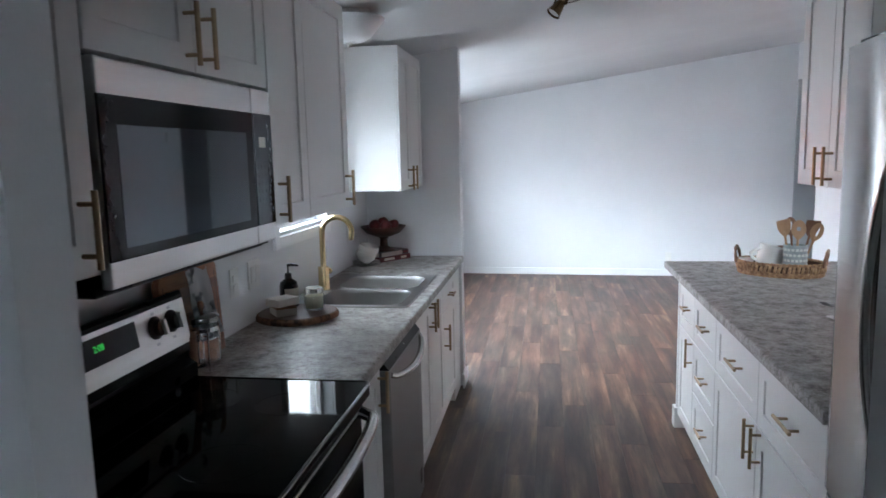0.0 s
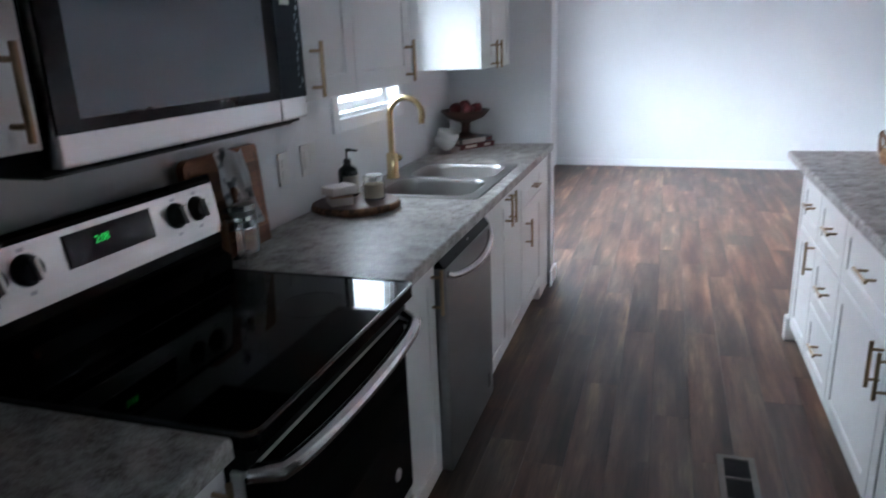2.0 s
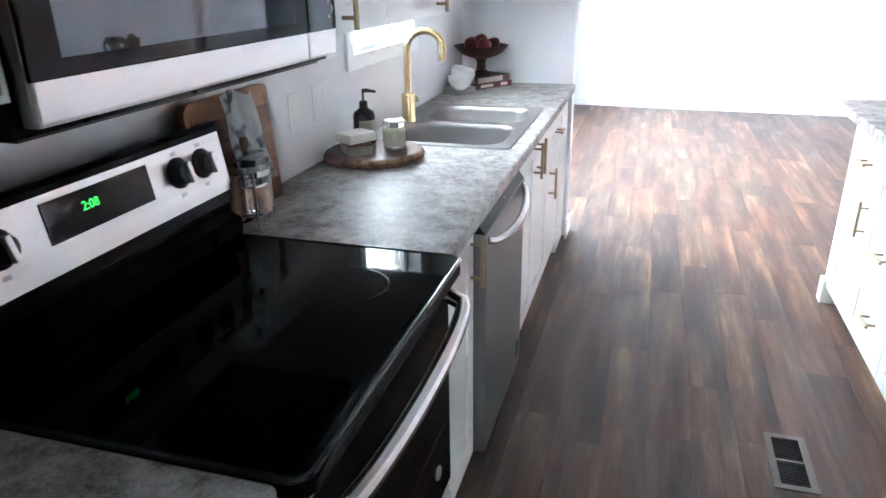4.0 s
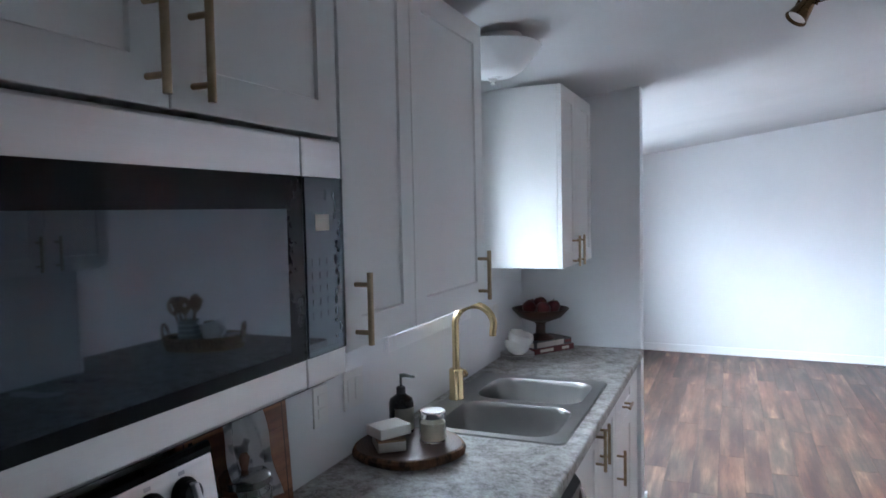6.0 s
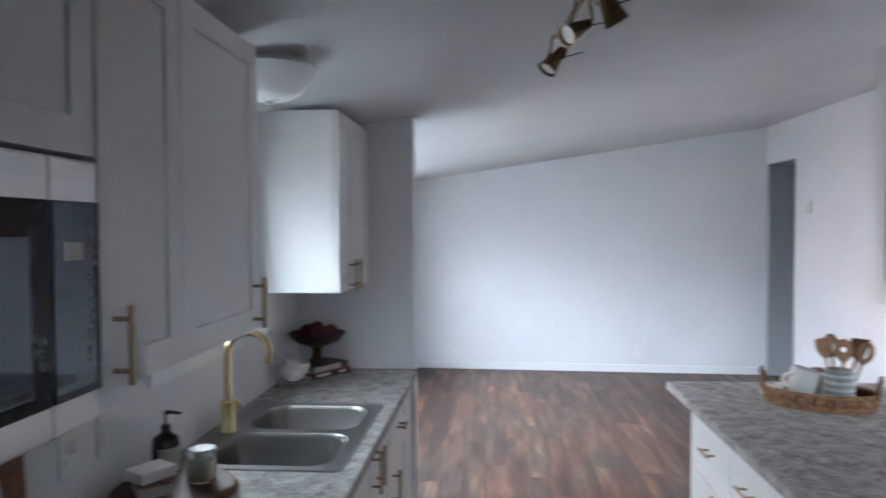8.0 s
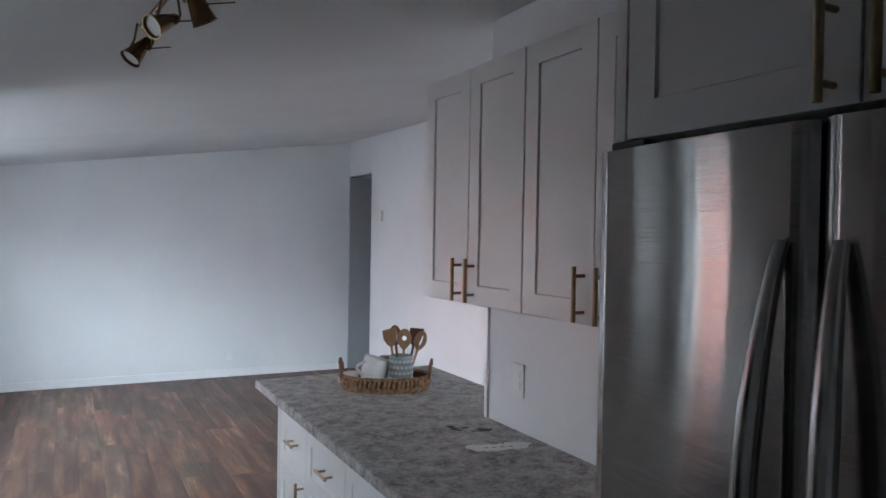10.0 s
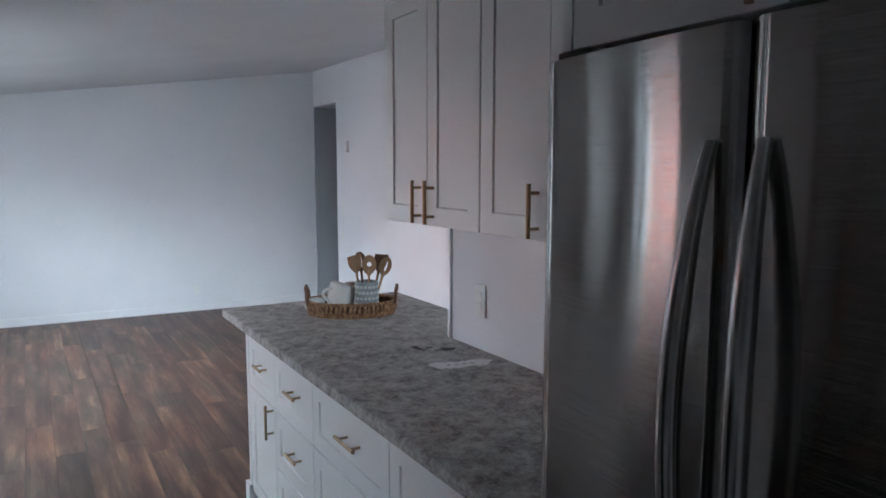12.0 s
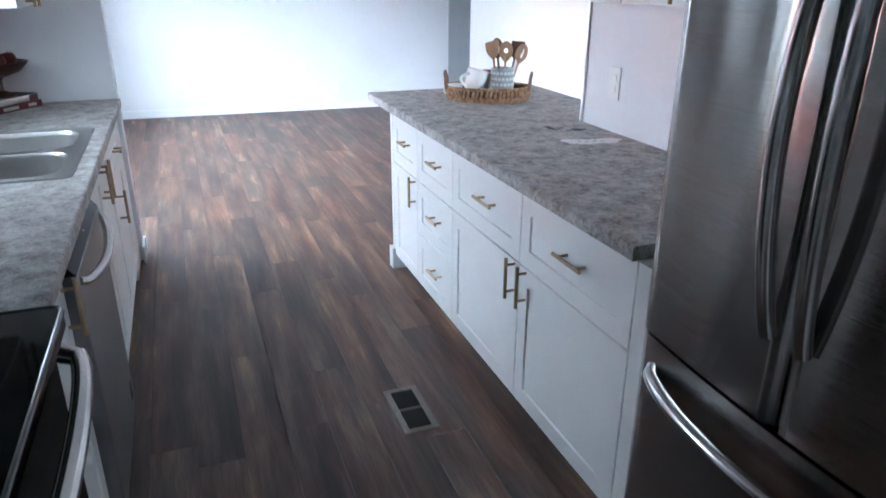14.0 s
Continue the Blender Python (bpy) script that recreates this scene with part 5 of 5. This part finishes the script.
part("pedestal", lathe([(0, fz0), (0.072, fz0), (0.074, fz0 + 0.008), (0.05, fz0 + 0.016), (0.026, fz0 + 0.03), (0.024, fz0 + 0.075), (0.036, fz0 + 0.090), (0, fz0 + 0.091)], fx, fy, 36), BOWLWOOD, bowl, smooth=True)
part("dish", lathe([(0, fz0 + 0.090), (0.045, fz0 + 0.091), (0.11, fz0 + 0.116), (0.147, fz0 + 0.155), (0.149, fz0 + 0.161), (0.143, fz0 + 0.161), (0.105, fz0 + 0.126), (0.045, fz0 + 0.102), (0, fz0 + 0.100)], fx, fy, 44), BOWLWOOD, bowl, smooth=True)
for k, (ax, ay, az) in enumerate(((0.0, 0.0, 0.182), (0.062, 0.03, 0.166), (-0.055, 0.038, 0.166), (0.032, -0.06, 0.166), (-0.048, -0.045, 0.166))):
    a = thing("apple", (fx + ax, fy + ay, fz0 + az - 0.035), "dark red apple in the wooden bowl", "fruit", "apples in the bowl")
    cx, cy, cz = fx + ax, fy + ay, fz0 + az
    prof = [(0, -0.030), (0.012, -0.034), (0.026, -0.026), (0.037, -0.004), (0.036, 0.014), (0.026, 0.029), (0.012, 0.032), (0.004, 0.026), (0, 0.024)]
    part("flesh", turned(lathe(prof, 0, 0, 20), pose(cx, cy, cz, 14 * k - 20, 9 * k - 15, 40 * k)), APPLE, a, smooth=True)
    part("stem", tube(((cx, cy, cz + 0.024), (cx + 0.003, cy + 0.002, cz + 0.042)), 0.0016, 6), UTENSILDARK, a)

# ---- things on the peninsula ----
view = math.atan2(-0.44, 0.87)
KX, KY = 2.468, 6.585
spin = pose(KX, KY, C, 0, 0, math.degrees(view))
oval = spin @ Matrix.Diagonal((0.92, 0.94, 1.04, 1))
bas = thing("woven_tray", (KX, KY, C), "oval woven seagrass tray with two loop handles", "basket")
part("floor", turned(prism([(0.215 * math.cos(2 * math.pi * k / 48), 0.145 * math.sin(2 * math.pi * k / 48)) for k in range(48)], "z", 0.001, 0.010), oval), SEAGRASS, bas)
# liner coloured dark to give the shade between the wraps
lining = bmesh.new()
rings = [[lining.verts.new((0.218 * f * math.cos(2 * math.pi * k / 64), 0.146 * f * math.sin(2 * math.pi * k / 64), h)) for k in range(64)] for f, h in ((1.0, 0.006), (1.04, 0.064), (1.025, 0.064), (0.985, 0.006))]
for k in range(64):
    for r in range(4):
        lining.faces.new((rings[r][k], rings[r][k - 1], rings[r - 3][k - 1], rings[r - 3][k]))
part("lining", turned(lining, oval), GAPSHADE, bas, "dark liner painting the shade of the weave gaps")
for j in (0, 0.9, 5.2):
    pts, n = [], 200
    for k in range(n):
        a = 2 * math.pi * k / n
        w = 0.0035 * math.sin(50 * a + 3.6 * j)
        rr = 1 + 0.008 * j
        pts.append(((0.224 * rr + w) * math.cos(a), (0.152 * rr + w) * math.sin(a), 0.009 + 0.0112 * j + 0.0016 * math.sin(50 * a + 1)))
    part("woven_band", turned(tube(pts, 0.0078, 7, closed=True), oval), SEAGRASS, bas, smooth=True)
rnd = random.Random(11)
for k in range(58):
    a = 2 * math.pi * (k + 0.5 + rnd.uniform(-0.12, 0.12)) / 58
    d = rnd.uniform(0.02, 0.06)
    loop = [((0.226 + r) * math.cos(a + t * d), (0.154 + r) * math.sin(a + t * d), h) for t, r, h in ((-0.5, 0.000, 0.020), (-0.3, 0.007, 0.030), (0, 0.009, 0.043), (0.3, 0.008, 0.055), (0.5, 0.002, 0.066))]
    part("wrap", turned(tube(loop, [0.005, 0.0082, 0.0088, 0.0078, 0.005], 7), oval), SEAGRASS, bas, smooth=True)
for s in (-1, 1):
    pts = []
    for k in range(21):
        a = math.pi * k / 20
        pts.append((s * (0.232 + 0.012 * math.sin(a)), 0.052 * math.cos(a), 0.055 + 0.080 * math.sin(a) ** 0.7))
    part("loop_handle", turned(tube(pts, [0.0085 + 0.0014 * math.sin(5 * k) for k in range(21)], 9), oval), UTENSILDARK, bas, smooth=True)


def mug(m, label, size=1.22):
    m = m @ Matrix.Scale(size, 4)
    o = m.translation
    g = thing("mug", o, label, "mug", "white mugs in the tray")
    part("cup", turned(lathe([(0, 0), (0.034, 0), (0.038, 0.004), (0.044, 0.03), (0.0455, 0.082), (0.044, 0.084), (0.042, 0.082), (0.040, 0.03), (0.034, 0.008), (0, 0.006)], 0, 0, 32), m), CERAMIC, g, smooth=True)
    part("handle", turned(tube([(-0.042 - 0.030 * math.sin(math.pi * k / 12), 0, 0.020 + 0.046 * k / 12) for k in range(13)], 0.0055, 10), m), CERAMIC, g, smooth=True)
    for k in range(22):
        a = 2 * math.pi * k / 22
        part("bead", turned(lathe([(0, -0.002), (0.0018, 0), (0, 0.002)], 0.0452 * math.cos(a), 0.0452 * math.sin(a), 5), m @ pose(0, 0, 0.068)), CERAMIC, g)


mug(spin @ pose(-0.168, -0.022, 0.0105, 0, 0, 15), "small white mug standing in the woven tray", 0.85)
mug(spin @ pose(-0.070, -0.010, 0.030, 6, 14, 38), "large white beaded mug tilted in the tray", 1.48)
jx, jy, _ = spin @ Vector((-0.005, 0.10, 0))
jz = C + 0.0105
sj = thing("lidded_jar", (jx, jy, jz), "small white jar with a brown lid", "jar")
part("jar", lathe([(0, jz), (0.032, jz), (0.034, jz + 0.004), (0.034, jz + 0.10), (0.03, jz + 0.108), (0, jz + 0.108)], jx, jy, 28), CERAMIC, sj, smooth=True)
part("lid", lathe([(0, jz + 0.1085), (0.034, jz + 0.1085), (0.034, jz + 0.128), (0.032, jz + 0.13), (0, jz + 0.13)], jx, jy, 28), UTENSILDARK, sj, "brown wooden lid", smooth=True)
cv = spin @ Vector((0.075, -0.03, 0.0105))
crock = thing("utensil_crock", cv, "grey ceramic crock with raised pale checks", "crock")
CR, CH = 0.058, 0.158
vessel = part("vessel", lathe([(0, cv.z), (CR - 0.003, cv.z), (CR, cv.z + 0.003), (CR, cv.z + CH), (CR - 0.006, cv.z + CH), (CR - 0.007, cv.z + 0.01), (0, cv.z + 0.008)], cv.x, cv.y, 40), GREYCERAMIC, crock, smooth=True)
for j in range(5):
    for k in range(18):
        a = 2 * math.pi * (k + 0.5 * (j % 2)) / 18
        m = Matrix.Translation((cv.x, cv.y, cv.z + 0.022 + 0.0282 * j)) @ Matrix.Rotation(a, 4, "Z")
        part("raised_check", turned(boxed(CR - 0.001, CR + 0.002, -0.0068, 0.0068, -0.006, 0.006), m), PALECERAMIC, vessel)


def utensil(dx, dy, lean_x, lean_y, length, kind, material, label):
    """A wooden tool standing in the crock; kind: spoon, slotted, spatula, fork."""
    at = Vector((cv.x, cv.y, cv.z + 0.012)) + Vector((dx, dy, 0))
    u = thing("wooden_" + ("spoon" if kind in ("spoon", "holed") else "spatula"), at, label, "utensil", "wooden utensils in the crock")
    m = Matrix.Translation(at) @ pose(0, 0, 0, lean_y, lean_x, 0) @ pose(0, 0, 0, 0, 0, math.degrees(view))
    part("shaft", turned(tube([(0, 0, 0), (0, 0, length * 0.5), (0, 0, length - 0.07)], [0.006, 0.0055, 0.0065], 10), m), material, u, smooth=True)
    out = []
    for k in range(28):
        a = 2 * math.pi * k / 28
        w = 0.036 if kind in ("spoon", "holed") else 0.031
        x, z = w * math.cos(a), 0.052 * math.sin(a)
        if kind == "spatula" and z > 0:
            x, z = 0.033 * max(-1, min(1, 1.5 * math.cos(a))), min(0.042 + 0.25 * x, z * 1.3)
        if z < 0:
            x *= 1 - 0.55 * (z / 0.052) ** 2
        out.append((x, z))
    z0 = length - 0.047
    bm = bmesh.new()
    hole = []
    if kind == "holed":
        hole = [(0.012 * math.cos(2 * math.pi * k / 16), 0.012 * math.sin(2 * math.pi * k / 16) + 0.006) for k in range(16)]
    elif kind == "slotted":
        hole = [(0.007 * math.cos(2 * math.pi * k / 16) + 0.004, 0.026 * math.sin(2 * math.pi * k / 16) + 0.004) for k in range(16)]
    es = []
    for lp in (out, hole) if hole else (out,):
        vs = [bm.verts.new((x, 0.003 * math.cos(60 * x), z0 + z)) for x, z in lp]
        es += [bm.edges.new((vs[k], vs[(k + 1) % len(vs)])) for k in range(len(vs))]
    bmesh.ops.triangle_fill(bm, use_beauty=True, use_dissolve=False, edges=es)
    bmesh.ops.solidify(bm, geom=bm.faces, thickness=0.006)
    part("blade", turned(bm, m), material, u)


utensil(-0.022, 0.0, -10, 2, 0.288, "spatula", UTENSIL, "pale beech spatula standing in the crock")
utensil(0.0, 0.015, -4, -5, 0.286, "slotted", UTENSILDARK, "dark slotted wooden spatula standing in the crock")
utensil(0.0, -0.012, 1, 3, 0.274, "holed", UTENSIL, "beech spoon with a round hole")
utensil(0.022, 0.004, 13, 1, 0.286, "spatula", UTENSILDARK, "brown wooden spatula leaning outwards")
utensil(0.026, -0.008, 18, 2, 0.270, "slotted", UTENSIL, "slotted beech spatula leaning outwards")


def scrap(x, y, w, d, turn, label, seed, paper):
    """A torn sheet, slightly curled, with a few printed marks."""
    s = thing("paper_scrap", (x, y, C), label, "paper", "paper scraps on the counter")
    rnd = random.Random(seed)
    low, high = [], []
    for k in range(19):
        u = k / 18
        full = min(1.0, 5 * u + 0.25, 5 * (1 - u) + 0.35)
        low.append((-w / 2 + w * u, -d / 2 * full + rnd.uniform(-0.06, 0.22) * d))
        high.append((-w / 2 + w * u + rnd.uniform(-0.004, 0.004), d / 2 * full - rnd.uniform(-0.10, 0.16) * d))
    bm = bmesh.new()
    rows = [[bm.verts.new((p[0], p[1], z + 0.006 * abs(k / 9 - 1) ** 3)) for k, p in enumerate(line)] for line, z in ((low, 0.0005), (high, 0.0008), (high, 0.0016), (low, 0.0013))]
    for k in range(18):
        for r in range(4):
            a, b = rows[r], rows[(r + 1) % 4]
            bm.faces.new((a[k], a[k + 1], b[k + 1], b[k]))
    for k in (0, 18):
        bm.faces.new([r[k] for r in rows])
    part("sheet", turned(bm, pose(x, y, C, 0, 0, turn)), paper, s)
    for k in range(4):
        c, h = (k - 1.6) * w / 8, d * (0.10 if k % 2 else 0.16)
        part("printed_bar", turned(boxed(c - w * 0.035, c + w * 0.035, -d * 0.06, -d * 0.06 + h, 0.0017, 0.0020), pose(x, y, C, 0, 0, turn)), PALEMARK, s)


scrap(2.45, 5.543, 0.25, 0.085, -13, "torn white label lying on the counter", 3, PAPER)
scrap(2.47, 5.784, 0.178, 0.06, -38, "torn grey label lying on the counter", 7, GREYPAPER)

# ---- floor planks, last ----
WIDE, LONG = 0.152, 1.22
bm = boxed(-0.5, 0.5, -0.5, 0.5, -1, 0)
me = bpy.data.meshes.new("plank")
bm.to_mesh(me)
bm.free()
me.materials.append(PLANK)
rnd = random.Random(5)
far_planks = bmesh.new()
count = 0
x = -0.05
while x < EAST + 1.4:
    y = 0.42 - rnd.uniform(0, LONG)
    while y < 12.05:
        y0, y1 = max(0.42, y), min(12.05, y + LONG)
        if y1 - y0 > 0.03 and (x + WIDE < EAST + 0.16 or y0 > 9.4):
            near = 0.40 < x + WIDE and x < 4.2 and y1 > 2.4 and not (2.0 < x and y1 < 6.6) and y0 < 11.9
            if near and count < 300:
                ob = new("plank", me)
                ob.parent = floor
                ob.location = (x + WIDE / 2, (y0 + y1) / 2, 0)
                ob.scale = (WIDE - 0.0012, y1 - y0 - 0.0012, 0.008)
                count += 1
            else:
                box(far_planks, x + 0.0006, x + WIDE - 0.0006, y0 + 0.0006, y1 - 0.0006, -0.008, 0)
        y += LONG
    x += WIDE
tagged(part("plank_rest", far_planks, PLANK, floor), kind="stuff")
